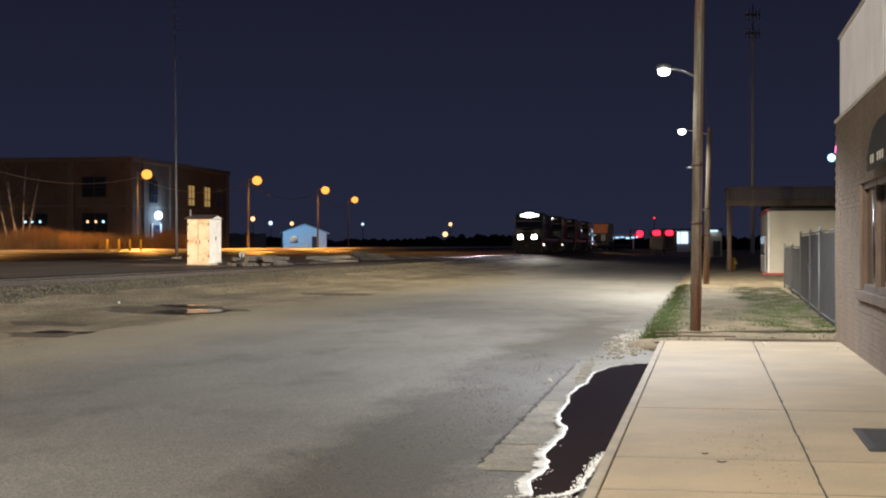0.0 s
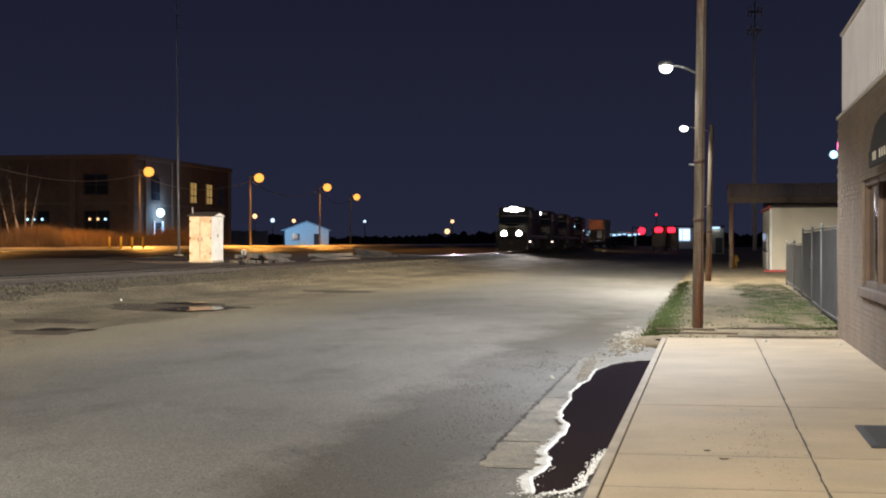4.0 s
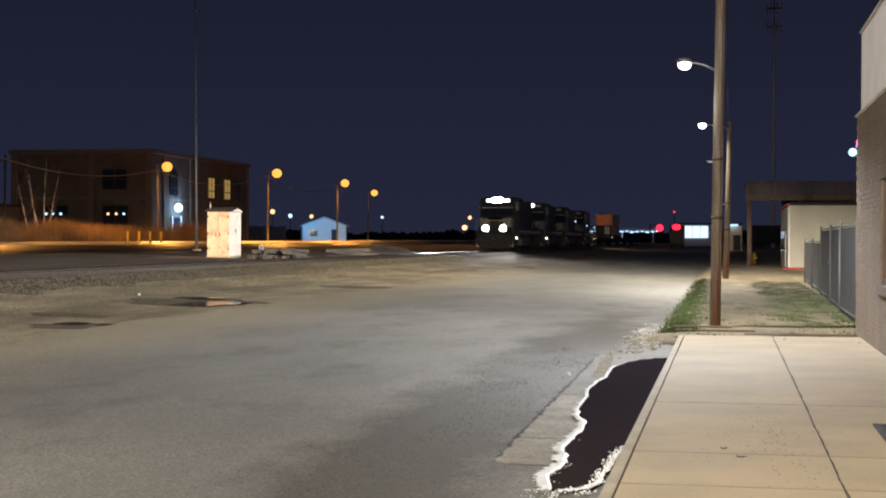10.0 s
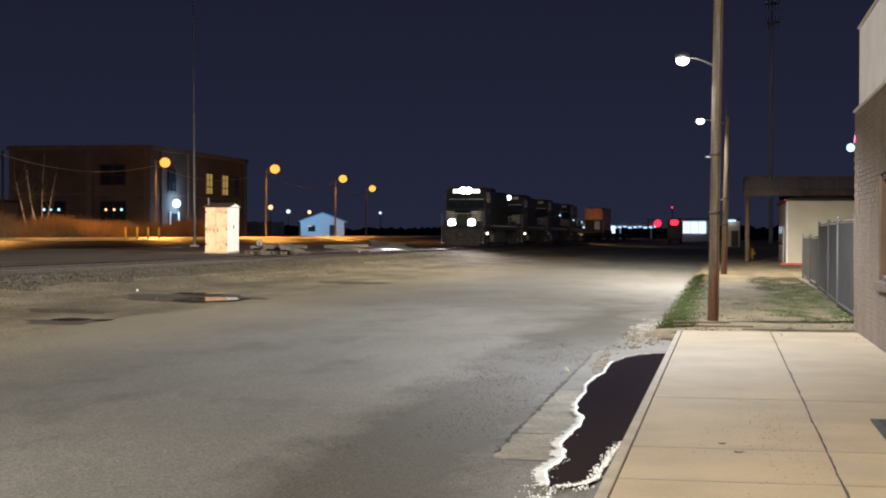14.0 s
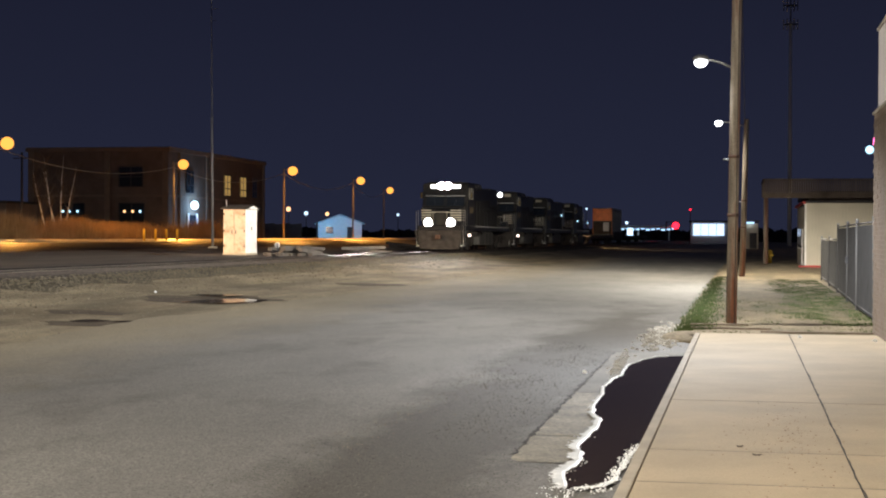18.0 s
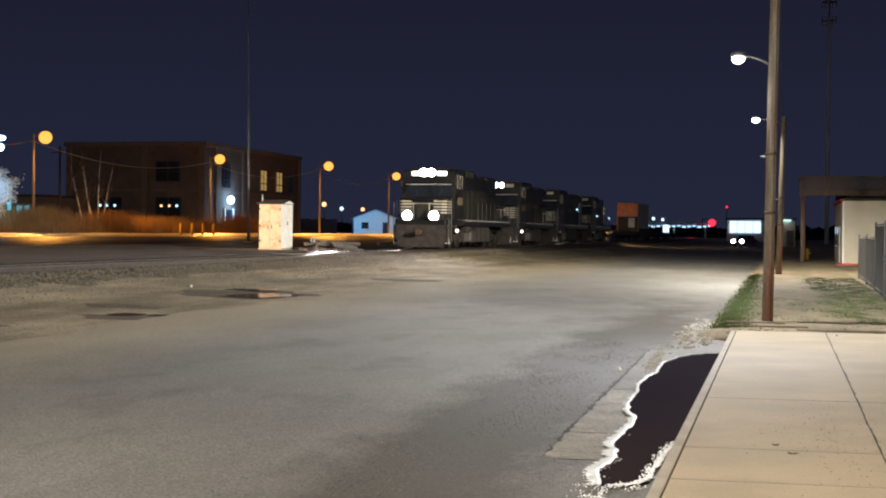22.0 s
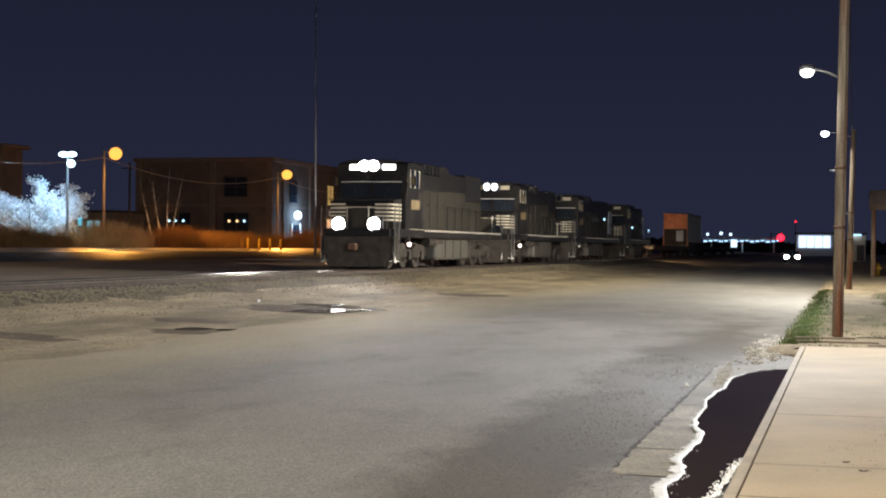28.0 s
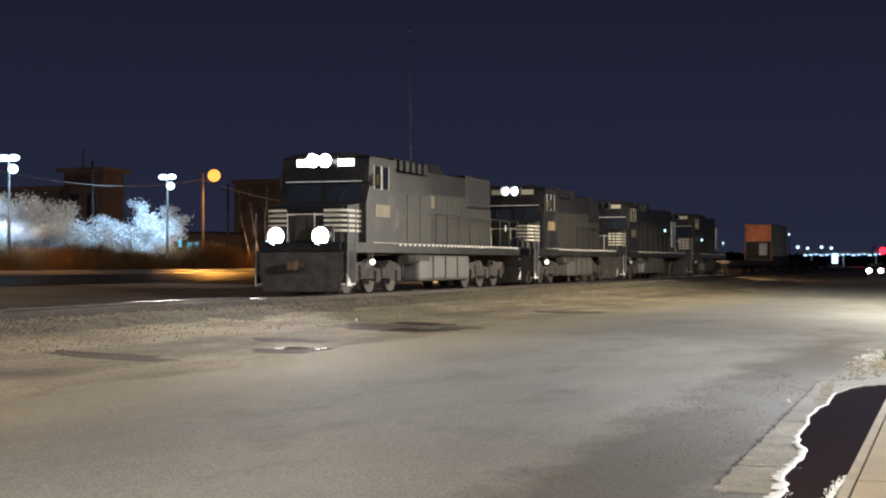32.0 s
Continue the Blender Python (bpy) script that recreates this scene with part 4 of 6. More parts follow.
# flat boards half buried at the end of the sidewalk
for x0, x1, y, r in ((-0.95, 0.1, 28.6, 4), (-0.9, 0.5, 27.4, -3), (0.3, 2.2, 26.5, 1)):
    bm = bmesh.new()
    box(bm, x0, x1, -0.06, 0.06, 0, 0.035, 0.008)
    solid("half_buried_board", bm, M["timber"], "weathered edging board half buried in the soil", "board", "edging boards", m=pose(0, y, -0.03, 0, 0, r))

# ---- corner building ----
bld = thing("corner_building", "tan brick shop building with pale metal parapet", "building", kind="structure")
WY0, WY1, WZ0, WZ1 = 15.4, 22.5, 0.97, 2.47     # window opening
for b in ((2.167, 14, -10, WY0 - 0.006, -0.3, 3.676), (2.167, 14, WY1 + 0.006, 26.75, -0.3, 3.676), (2.167, 14, WY0 - 0.006, WY1 + 0.006, -0.3, WZ0 - 0.145), (2.167, 14, WY0 - 0.006, WY1 + 0.006, WZ1 + 0.006, 3.676), (2.5, 14, WY0 - 0.006, WY1 + 0.006, WZ0 - 0.145, WZ0)):
    bar("wall_core", M["mortar"], bld, *b)
bm = bmesh.new()
box(bm, 2.24, 14.1, -10, 26.80, 3.727, 5.10, 0.02)
for i in range(60):
    y = 26.6 - i * 0.3
    box(bm, 2.222, 2.242, y, y + 0.05, 3.76, 5.08)
part("parapet_cladding", bm, M["white_metal"], bld, "pale ribbed metal cladding")
bar("parapet_cap", M["white_paint"], bld, 2.2, 14.15, -10, 26.84, 5.102, 5.145, bevel=0.015)
bar("drip_edge", M["white_paint"], bld, 2.14, 14.12, -10, 26.83, 3.678, 3.724, bevel=0.008)
bar("window_sill", M["frame_wood"], bld, 2.10, 2.4, WY0 - 0.1, WY1 + 0.1, WZ0 - 0.14, WZ0 - 0.004, bevel=0.01)
win = bar("window_1", M["glass"], bld, 2.25, 2.26, WY0, WY1, WZ0, WZ1, label="dark shop window glass")
for y in (WY1 - 0.05, 20.75, 19.1, 17.4):
    bar("mullion", M["frame_wood"], win, 2.19, 2.29, y - 0.05, y + 0.05, WZ0, WZ1, bevel=0.006)
for z in (WZ0 + 0.04, WZ1 - 0.04):
    bar("rail_bar", M["frame_wood"], win, 2.20, 2.28, WY0, WY1, z - 0.04, z + 0.04)
for y in (21.75, 20.05):
    bar("blind", M["white_paint"], win, 2.33, 2.34, y, y + 0.28, WZ0 + 0.1, WZ1 - 0.1, label="pale blind edge behind the glass")

bm = bmesh.new()
box(bm, -0.05, 0.05, -0.1, 0.1, -0.033, 0.033, 0.004)
brick_mesh = mesh_of("brick", bm, M["brick_piece"])
single_bricks = 0
me = bpy.data.meshes.new("brickwork")
verts, faces = [], []
rowz = 0
while rowz * 0.0755 < 3.62:
    z0 = rowz * 0.0755 - 0.02
    y = 26.78 - (0.105 if rowz % 2 else 0)
    while y > 13:
        y0, y1 = y - 0.2, y
        y -= 0.212
        if y1 > WY0 and y0 < WY1 and z0 + 0.066 > WZ0 - 0.14 and z0 < WZ1:
            if y1 > WY1 + 0.02:
                y0 = WY1
            elif y0 < WY0 - 0.02:
                y1 = WY0
            else:
                continue
        if single_bricks < 300 and y1 - y0 > 0.19 and y0 > 25.48:
            single_bricks += 1
            part("brick", brick_mesh, None, bld, at=pose(2.21 + random.uniform(-0.005, 0.005), (y0 + y1) / 2, z0 + 0.033))
            continue
        k = len(verts)
        p = 2.16 + random.uniform(-0.003, 0.003)
        verts += [(2.26, y0, z0), (2.26, y1, z0), (2.26, y1, z0 + 0.066), (2.26, y0, z0 + 0.066), (p, y0, z0), (p, y1, z0), (p, y1, z0 + 0.066), (p, y0, z0 + 0.066)]
        faces += [(k + 4, k + 5, k + 6, k + 7), (k, k + 4, k + 7, k + 3), (k + 1, k + 2, k + 6, k + 5), (k + 3, k + 7, k + 6, k + 2), (k, k + 1, k + 5, k + 4)]
    rowz += 1
me.from_pydata(verts, [], faces)
bk = M["brick"]
by_island(bk)
me.materials.append(bk)
tagged(part("brickwork", me, None, bld), kind="stuff")

awn = thing("awning", "black scalloped canvas awning with faded white marks", "awning")
bm = bmesh.new()
prof = [(2.155, 3.20), (2.10, 3.17), (2.03, 3.04), (1.985, 2.84), (1.965, 2.70), (1.98, 2.70), (2.05, 2.95), (2.155, 3.08)]
prism(bm, prof, "y", 14.0, 19.6)
part("canopy", bm, M["canvas"], awn)
bm = bmesh.new()
for i in range(24):
    y = 14.0 + i * 0.2333
    prism(bm, [(y, 2.71), (y + 0.2333, 2.71), (y + 0.2333, 2.56), (y + 0.18, 2.51), (y + 0.045, 2.51), (y, 2.56)], "x", 1.955, 1.972)
part("valance", bm, M["canvas"], awn, "scalloped hanging edge")
for y in (17.75, 18.0, 18.25, 18.75, 18.98):
    bar("mark", M["stripe"], awn, 1.947, 1.953, y, y + 0.11, 2.585, 2.685)
mt = thing("door_mat", "black rubber mat on the sidewalk", "mat")
bar("mat_body", M["rubber"], mt, 1.24, 2.1, 12.2, 13.58, 0.002, 0.022, bevel=0.008)
bm = bmesh.new()
for i in range(12):
    box(bm, 1.3, 2.05, 12.28 + i * 0.105, 12.32 + i * 0.105, 0.02, 0.027)
part("rib", bm, M["rubber"], mt)

# ---- fence beside the building ----


def fence(points, top, label, gate=False):
    f = thing("fence", label, "fence", group="fences")
    for (x0, y0), (x1, y1) in zip(points, points[1:]):
        d = Vector((x1 - x0, y1 - y0, 0))
        n = max(6, int(d.length / 0.10))
        bm = bmesh.new()
        ang = math.atan2(d.y, d.x)
        for i in range(n):
            c = Vector((x0, y0, 0)) + d * ((i + 0.5) / n)
            vs = box(bm, -d.length / n * 0.44, d.length / n * 0.44, -0.006, 0.006, 0.04, top - 0.06 + 0.02 * random.random())
            for v in vs:
                v.co = Matrix.Rotation(ang, 3, "Z") @ v.co + c
        part("slat_panel", bm, M["fence_slat"], f)
        rod("top_rail", M["post_steel"], f, (x0, y0, top), (x1, y1, top), 0.022)
        rod("bottom_rail", M["post_steel"], f, (x0, y0, 0.1), (x1, y1, 0.1), 0.016)
    for x, y in points:
        po = rod("fence_post", M["post_steel"], f, (x, y, -0.1), (x, y, top + 0.08), 0.036)
        bm = bmesh.new()
        dome(bm, (x, y, top + 0.09), 0.045, 0.045, 0.03)
        part("cap", bm, M["steel"], po)
    return f


M["fence_slat"] = mat("grey_slats", (0.066, 0.066, 0.066), 0.9, 0.0, 0.15, 2, 30, 0.1, rand=0.1)
M["fence_slat"].node_tree.nodes["Principled BSDF"].inputs["Specular IOR Level"].default_value = 0.1
M["fence_slat"].node_tree.nodes["Principled BSDF"].inputs["Roughness"].default_value = 0.95
f1 = fence([(2.73, 46.1), (2.62, 40.2), (2.50, 35.2), (2.46, 30.2), (2.44, 26.95)], 1.90, "tall chain-link fence with grey privacy slats")
bm = bmesh.new()
box(bm, 2.52, 2.60, 39.6, 39.75, 0.95, 1.12, 0.01)
part("latch", bm, M["dark_metal"], f1, "dark gate latch")
fence([(2.95, 60.0), (2.86, 53.0), (2.75, 46.3)], 1.54, "low grey board fence at the yard corner")

# ---- beige shop, its deck and the hydrant ----
shop = thing("beige_shed", "beige clad shed with red roof trim", "shed")
bm = bmesh.new()
box(bm, 3.37, 12, 86.5, 99, -0.1, 3.5)
part("wall", bm, M["beige"], shop)
bm = bmesh.new()
box(bm, 0, 0.04, -0.02, 0, 0, 3.44)
rib_mesh = mesh_of("siding_rib", bm, M["beige"])
for i in range(46):
    part("siding_rib", rib_mesh, None, shop, at=pose(3.45 + i * 0.18, 86.5, 0))
bar("roof_trim", M["red"], shop, 3.22, 3.37, 86.3, 99.1, 3.44, 3.6, bevel=0.02)
bar("roof", M["roof_dark"], shop, 3.37, 12.1, 86.35, 99.1, 3.5, 3.62)
bar("corner_board", M["white_paint"], shop, 3.33, 3.43, 86.44, 86.56, 0, 3.45)
dr = bar("door", M["white_paint"], shop, 3.33, 3.37, 90.5, 91.5, 0.02, 2.1)
bar("door_handle", M["dark_metal"], dr, 3.30, 3.33, 90.6, 90.66, 1.0, 1.1)
for y in (93.2, 96.0):
    wd = bar("window", M["glass"], shop, 3.34, 3.37, y, y + 1.2, 1.0, 2.1)
    bar("window_frame", M["white_paint"], wd, 3.32, 3.345, y - 0.06, y + 1.26, 0.92, 1.0)
bar("red_step", M["red"], shop, 3.0, 4.6, 85.6, 86.4, -0.1, 0.06, bevel=0.02)

deck = thing("timber_deck", "raised brown timber deck with slatted railing", "deck")
for x in (1.36, 8.6):
    rod("deck_post", M["wood"], deck, (x, 95.6, -0.2), (x, 95.6, 4.2), 0.15, 0.14, 10)
bar("fascia", M["timber"], deck, 1.15, 11, 95.45, 95.6, 4.0, 4.32, bevel=0.01)
bar("deck_floor", M["timber"], deck, 1.2, 11, 95.6, 104, 4.22, 4.32)
bar("handrail", M["timber"], deck, 1.15, 11, 95.42, 95.6, 5.07, 5.17, bevel=0.01)
bar("handrail", M["timber"], deck, 1.15, 1.3, 95.6, 104, 5.07, 5.17, bevel=0.01)
bm = bmesh.new()
box(bm, 0.09 - 0.09, 0.11, -0.02, 0.02, 0, 0.76)
slat = mesh_of("deck_slat", bm, M["timber"])
for i in range(70):
    part("deck_slat", slat, None, deck, at=pose(1.25 + i * 0.138, 95.5, 4.32))
for i in range(40):
    part("deck_slat", slat, None, deck, at=pose(1.22, 95.7 + i * 0.2, 4.32, 0, 0, 90))

hyd = thing("fire_hydrant", "yellow cast-iron fire hydrant beside the deck post", "hydrant", pose(1.68, 99.5, 0))
rod("barrel", M["yellow"], hyd, (0, 0, -0.05), (0, 0, 0.62), 0.12, 0.11)
bm = bmesh.new()
dome(bm, (0, 0, 0.64), 0.15, 0.15, 0.17)
part("bonnet", bm, M["yellow"], hyd)
rod("flange", M["yellow"], hyd, (0, 0, 0.58), (0, 0, 0.64), 0.17)
rod("outlet", M["yellow"], hyd, (-0.22, 0, 0.45), (0.22, 0, 0.45), 0.07)
rod("outlet", M["yellow"], hyd, (0, -0.2, 0.42), (0, 0, 0.42), 0.085)

# building behind the deck
bk2 = thing("dark_building", "dark low commercial building behind the deck", "building")
bar("wall", M["far_stone"], bk2, 5, 30, 112, 135, -0.1, 4.6)
bar("roof", M["roof_dark"], bk2, 4.6, 30.4, 111.6, 135.4, 4.6, 4.9)
for x in (6.5, 11, 15.5):
    w = bar("window", M["glass"], bk2, x, x + 2.2, 111.95, 112.0, 1.0, 2.6)
    bar("frame", M["dark_metal"], w, x - 0.1, x + 2.3, 111.92, 111.96, 0.9, 1.0)

sg = thing("sign_post", "slim post with bright lamp and pink neon sign", "sign", pose(3.62, 46, 0))
rod("post", M["dark_metal"], sg, (0.3, 0, -0.1), (0.3, 0, 4.9), 0.05)
bm = bmesh.new()
dome(bm, (-0.02, 0, 4.16), 0.12, 0.12, 0.12)
part("lamp_globe", bm, G["ice"], sg, "bright blue-white globe")
rod("lamp_bracket", M["dark_metal"], sg, (0.02, 0, 4.2), (0.3, 0, 4.25), 0.02)
rod("neon_tube", G["pink"], sg, (0.1, 0, 4.3), (0.14, 0, 4.75), 0.025, label="glowing pink neon tube")

# ---- poles and lamps along the street ----


def utility_pole(y, x, top, lamp_at=None, r=0.118, lean=0.1):
    p = thing("utility_pole", "weathered round wooden utility pole with rusty stains", "utility pole", pose(x, y, -0.02), "poles along the street")
    rod("post", M["wood"], p, (0, 0, -0.3), (lean, 0, top), r, r * 0.78, 18)
    for z in (2.0, 3.1):
        rod("band", M["rust"], p, (lean * z / top, 0, z), (lean * z / top, 0, z + 0.06), r * 1.02, n=18, label="steel band")
    rod("bolt", M["steel"], p, (-r - 0.06, 0, 3.08), (0, 0, 3.08), 0.018)
    rod("ground_wire", M["cable"], p, (r * 0.55, -r * 0.9, -0.1), (r * 0.45 + lean, -r * 0.72, top), 0.008, n=6)
    if lamp_at:
        lx, lz = lamp_at
        bm = bmesh.new()
        bent(bm, [(0.03, 0, lz - 0.14), (lx * 0.35, 0, lz - 0.02), (lx * 0.65, 0, lz + 0.03), (lx, 0, lz + 0.03)], 0.022)
        part("arm", bm, M["steel"], p, "curved steel lamp arm")
        bm = bmesh.new()
        dome(bm, (lx, 0, lz + 0.07), 0.15, 0.12, 0.07)
        head = part("lamp_head", bm, M["steel"], p)
        bm = bmesh.new()
        k = 1.35 if top < 7 else 1.0
        dome(bm, (lx, 0, lz - 0.005), 0.125 * k, 0.12 * k, 0.10 * k)
        part("bulb", bm, G["cool"], head, "glowing white lens")
    return p


utility_pole(29.18, -0.213, 9.5, (-0.59, 4.92), 0.106, lean=0.115)
utility_pole(64.4, -0.04, 6.5, (-0.99, 6.36), 0.13, 0.15)
utility_pole(-9.0, -1.4, 10.5, (-1.6, 9.1))


def cable(name, p, q, sag, r, label, material="cable"):
    bm = bmesh.new()
    p, q = Vector(p), Vector(q)
    pts = [p.lerp(q, i / 12) - Vector((0, 0, 4 * sag * (i / 12) * (1 - i / 12))) for i in range(13)]
    bent(bm, pts, r, 6)
    return solid(name, bm, M[material], label, "cable")


cable("overhead_cable", (-0.1, 29.2, 9.1), (0.04, 64.4, 6.3), 0.5, 0.012, "thin black cable strung between two poles")


def sodium_pole(x, y, top=9.0, watts=2500, k=1.0):
    p = thing("street_lamp", "slim wooden pole lamp with orange sodium light", "street lamp", pose(x - 1.05, y, height(x)), "sodium street lamps")
    arm = 1.05
    h = top - height(x)
    rod("post", M["pole_grey"], p, (0, 0, -0.2), (0, 0, h + 0.3), 0.13, 0.09, 12)
    bm = bmesh.new()
    bent(bm, [(0, 0, h + 0.1), (0.5, 0, h + 0.2), (arm, 0, h + 0.12)], 0.03)
    part("arm", bm, M["steel"], p)
    # Glowing dome oversized so that it covers the lamp's halo too.
    bm = bmesh.new()
    dome(bm, (arm, 0, h), 0.56 * k, 0.5 * k, 0.52 * k)
    part("lantern", bm, G["sodium_hot"] if k > 1 else G["sodium"], p, "glowing orange lantern")
    lamp(x, y, top - 0.55, watts, SODIUM, 0.3, 126 if k > 1 else 168, even=300 if k > 1 else 900)
    return p


SOD = ((-58.9, 78.2), (-58.9, 115.2), (-57.85, 152.3), (-50.9, 169), (-50.75, 200.2), (-56.8, 243.6))
for x, y in SOD:
    sodium_pole(x, y, watts=SODIUM_W if 100 < y < 240 else 58000 if y < 100 else 14000, k=1.25 if y < 100 else 1.0)
for (x0, y0), (x1, y1) in zip(SOD, SOD[1:]):
    cable("lamp_cable", (x0 - 1.05, y0, 8.7), (x1 - 1.05, y1, 8.7), 1.3, 0.035, "bare cable sagging between lamp poles", "bare_wire")
for x, y in ((-70, 140), (-64, 104.5)):
    p = thing("wire_pole", "dark wooden pole carrying wires", "pole", pose(x, y, height(x)), "wire poles")
    rod("post", M["roof_dark"], p, (0, 0, -0.2), (0, 0, 8.6), 0.14, 0.1)
    rod("crossarm", M["roof_dark"], p, (-0.9, 0, 8.0), (0.9, 0, 8.0), 0.05)


def lot_lamp(x, y, top):
    p = thing("lot_lamp", "tall parking-lot lamp with twin ice-white heads", "street lamp", pose(x, y, height(x)), "lot lamps")
    h = top - height(x)
    rod("post", M["steel"], p, (0, 0, -0.1), (0, 0, h), 0.1, 0.07)
    for s in (-1, 1):
        bm = bmesh.new()
        dome(bm, (s * 0.34, 0, h + 0.04), 0.36, 0.3, 0.2)
        part("lamp_head", bm, G["ice_hot"], p, "glowing ice-white head")
    bm = bmesh.new()
    dome(bm, (0.22, 0.1, h - 0.62), 0.3, 0.28, 0.28)
    part("lower_head", bm, G["ice_hot"], p, "glowing ice-white head")
    lamp(x, y, top - 1.2, LOT_W, ICE, 0.4, 128, (x - 6.0, y, 1.2), even=45)


lot_lamp(-54.4, 99.0, 7.9)
lot_lamp(-53.4, 77.9, 7.9)
# Out of view, added to light the trees on the left.
lot_lamp(-56.5, 58.0, 7.9)

# ---- signal case, mast and tie piles by the track ----
case = thing("signal_case", "weathered tan metal signal case, its side painted as lit", "equipment cabinet", pose(-26.75, 78.7, 0.56))
bar("body", M["case_paint"], case, -0.63, 0.60, -0.62, 1.28, 0.06, 2.42, bevel=0.015)
# Painted paler than the tan body for headlamp light on this side.
bar("side_panel", M["case_lit_side"], case, 0.604, 0.63, -0.63, 1.29, 0.06, 2.42, bevel=0.01, label="side panel painted pale for headlamp light")
bar("base", M["kerb"], case, -0.67, 0.66, -0.66, 1.32, -0.2, 0.06, bevel=0.015)
for s in (-1, 1):
    d = bar("door", M["case_paint"], case, -0.01 + (s - 1) * 0.31 + 0.01, -0.01 + (s - 1) * 0.31 + 0.59, -0.66, -0.625, 0.14, 2.32, bevel=0.012)
    bar("door_handle", M["dark_metal"], d, -0.01 + (s - 1) * 0.31 + (0.07 if s > 0 else 0.48), -0.01 + (s - 1) * 0.31 + (0.11 if s > 0 else 0.52), -0.69, -0.655, 1.1, 1.32)
    for z in (0.4, 1.2, 2.1):
        bar("hinge", M["rust"], d, -0.01 + (s - 1) * 0.31 + (0.54 if s > 0 else 0.02), -0.01 + (s - 1) * 0.31 + (0.60 if s > 0 else 0.08), -0.675, -0.655, z, z + 0.12)
bar("hasp", M["dark_metal"], case, 0.63, 0.66, 0.3, 0.36, 1.3, 1.5)
bm = bmesh.new()
prism(bm, [(-0.75, 2.43), (1.4, 2.43), (1.4, 2.48), (0.33, 2.68), (-0.75, 2.48)], "x", -0.75, 0.74)
part("roof", bm, M["roof_dark"], case, "dark peaked roof")
# Gable lightened like the side panel below it.
bm = bmesh.new()
prism(bm, [(-0.6, 2.44), (1.25, 2.44), (0.33, 2.62)], "x", 0.742, 0.755)
part("gable", bm, M["case_lit_side"], case, "gable painted pale for headlamp light")
rod("vent_pipe", M["steel"], case, (-0.6, -0.2, 2.5), (-0.6, -0.2, 2.95), 0.04)

M["mast_grey"] = mat("dull_mast_grey", (0.28, 0.28, 0.29), 0.6, 0.2, 0.15, 3, 30, 0.1)
mast = thing("radio_mast", "tall thin galvanised radio mast by the tracks", "mast", pose(-35.32, 98.56, 0.68, 0, -0.45, 0))
rod("pole", M["mast_grey"], mast, (0, 0, -0.1), (0, 0, 9), 0.085, 0.075)
rod("upper_pole", M["mast_grey"], mast, (0, 0, 9), (0, 0, 17.6), 0.042, 0.025)
for z, w in ((16.2, 0.5), (15.4, 0.35), (17.0, 0.3)):
    rod("antenna", M["steel"], mast, (-w * 0.3, 0, z), (w, 0, z + 0.05), 0.015)
bar("mast_base", M["kerb"], mast, -0.25, 0.25, -0.25, 0.25, -0.2, 0.14, bevel=0.02)

bm = bmesh.new()
box(bm, -1.3, 1.3, -0.12, 0.12, 0, 0.18, 0.012)
old_tie = mesh_of("old_tie", bm, M["old_tie"] if "old_tie" in M else M["timber"])
random.seed(4)
for x, y, n, turn in ((-24.1, 79.8, 9, 75), (-23.2, 80.2, 5, 80), (-21.5, 86.6, 5, 15), (-24.5, 111.2, 6, 12)):
    pile = thing("tie_pile", "untidy pile of old grey railway ties", "tie pile", pose(x, y, height(x) - 0.02, 0, 0, turn), "tie piles")
    for i in range(n):
        lvl = 0 if i < (n + 1) // 2 else 1 if i < n - n // 5 else 2
        part("old_tie", old_tie, None, pile, at=pose(random.uniform(-.4, .4), (i - (0, (n + 1) // 2, n - n // 5)[lvl]) * 0.33 - 0.4 + lvl * 0.15, 0.0 + lvl * 0.185, random.uniform(-2, 2), random.uniform(-1.5, 1.5) + (5 if lvl and i % 2 else 0), random.uniform(-9, 9)))
sw = thing("switch_stand", "low track switch stand with round target", "switch stand", pose(-21.9, 70.2, 0.45), )
rod("stem", M["dark_metal"], sw, (0, 0, 0), (0, 0, 0.75), 0.03)
rod("target", M["foam"], sw, (0, -0.01, 0.68), (0, 0.01, 0.68), 0.14)
bar("stand_base", M["dark_metal"], sw, -0.2, 0.2, -0.25, 0.25, -0.05, 0.15, bevel=0.02)

for i in range(4):
    bo = thing("bollard", "yellow steel bollard on the far kerb", "bollard", pose(-50.6, 123.9 + i * 2.6, 1.13), "yellow bollards")
    rod("tube", M["yellow"], bo, (0, 0, -0.1), (0, 0, 0.92), 0.1)
    bm = bmesh.new()
    dome(bm, (0, 0, 0.92), 0.1, 0.1, 0.06)
    part("cap", bm, M["yellow"], bo)


def hedge_place():
    while True:
        y = random.uniform(66, 154)
        clump = noise.noise((y * 0.16, 0, 9)) + 0.6 * noise.noise((y * 0.5, 0, 4))
        if random.random() < 0.62 + clump:
            h = 0.98 + 0.6 * clump + (0.3 if 100 < y < 112 else 0)
            return random.gauss(-53.4, 0.7), y, 1.08, h


blades("ornamental_grass_hedge", "dry tan ornamental grass hedge along the far street", 42000, hedge_place, 0.6, 1.75, 0.013, M["hedge"], 0.6)

M["bark_pale"] = mat("pale_bark", (0.56, 0.55, 0.53), 0.9, 0, 0.3, 4, 30, 0.5, 0.02)
# ---- trees ----


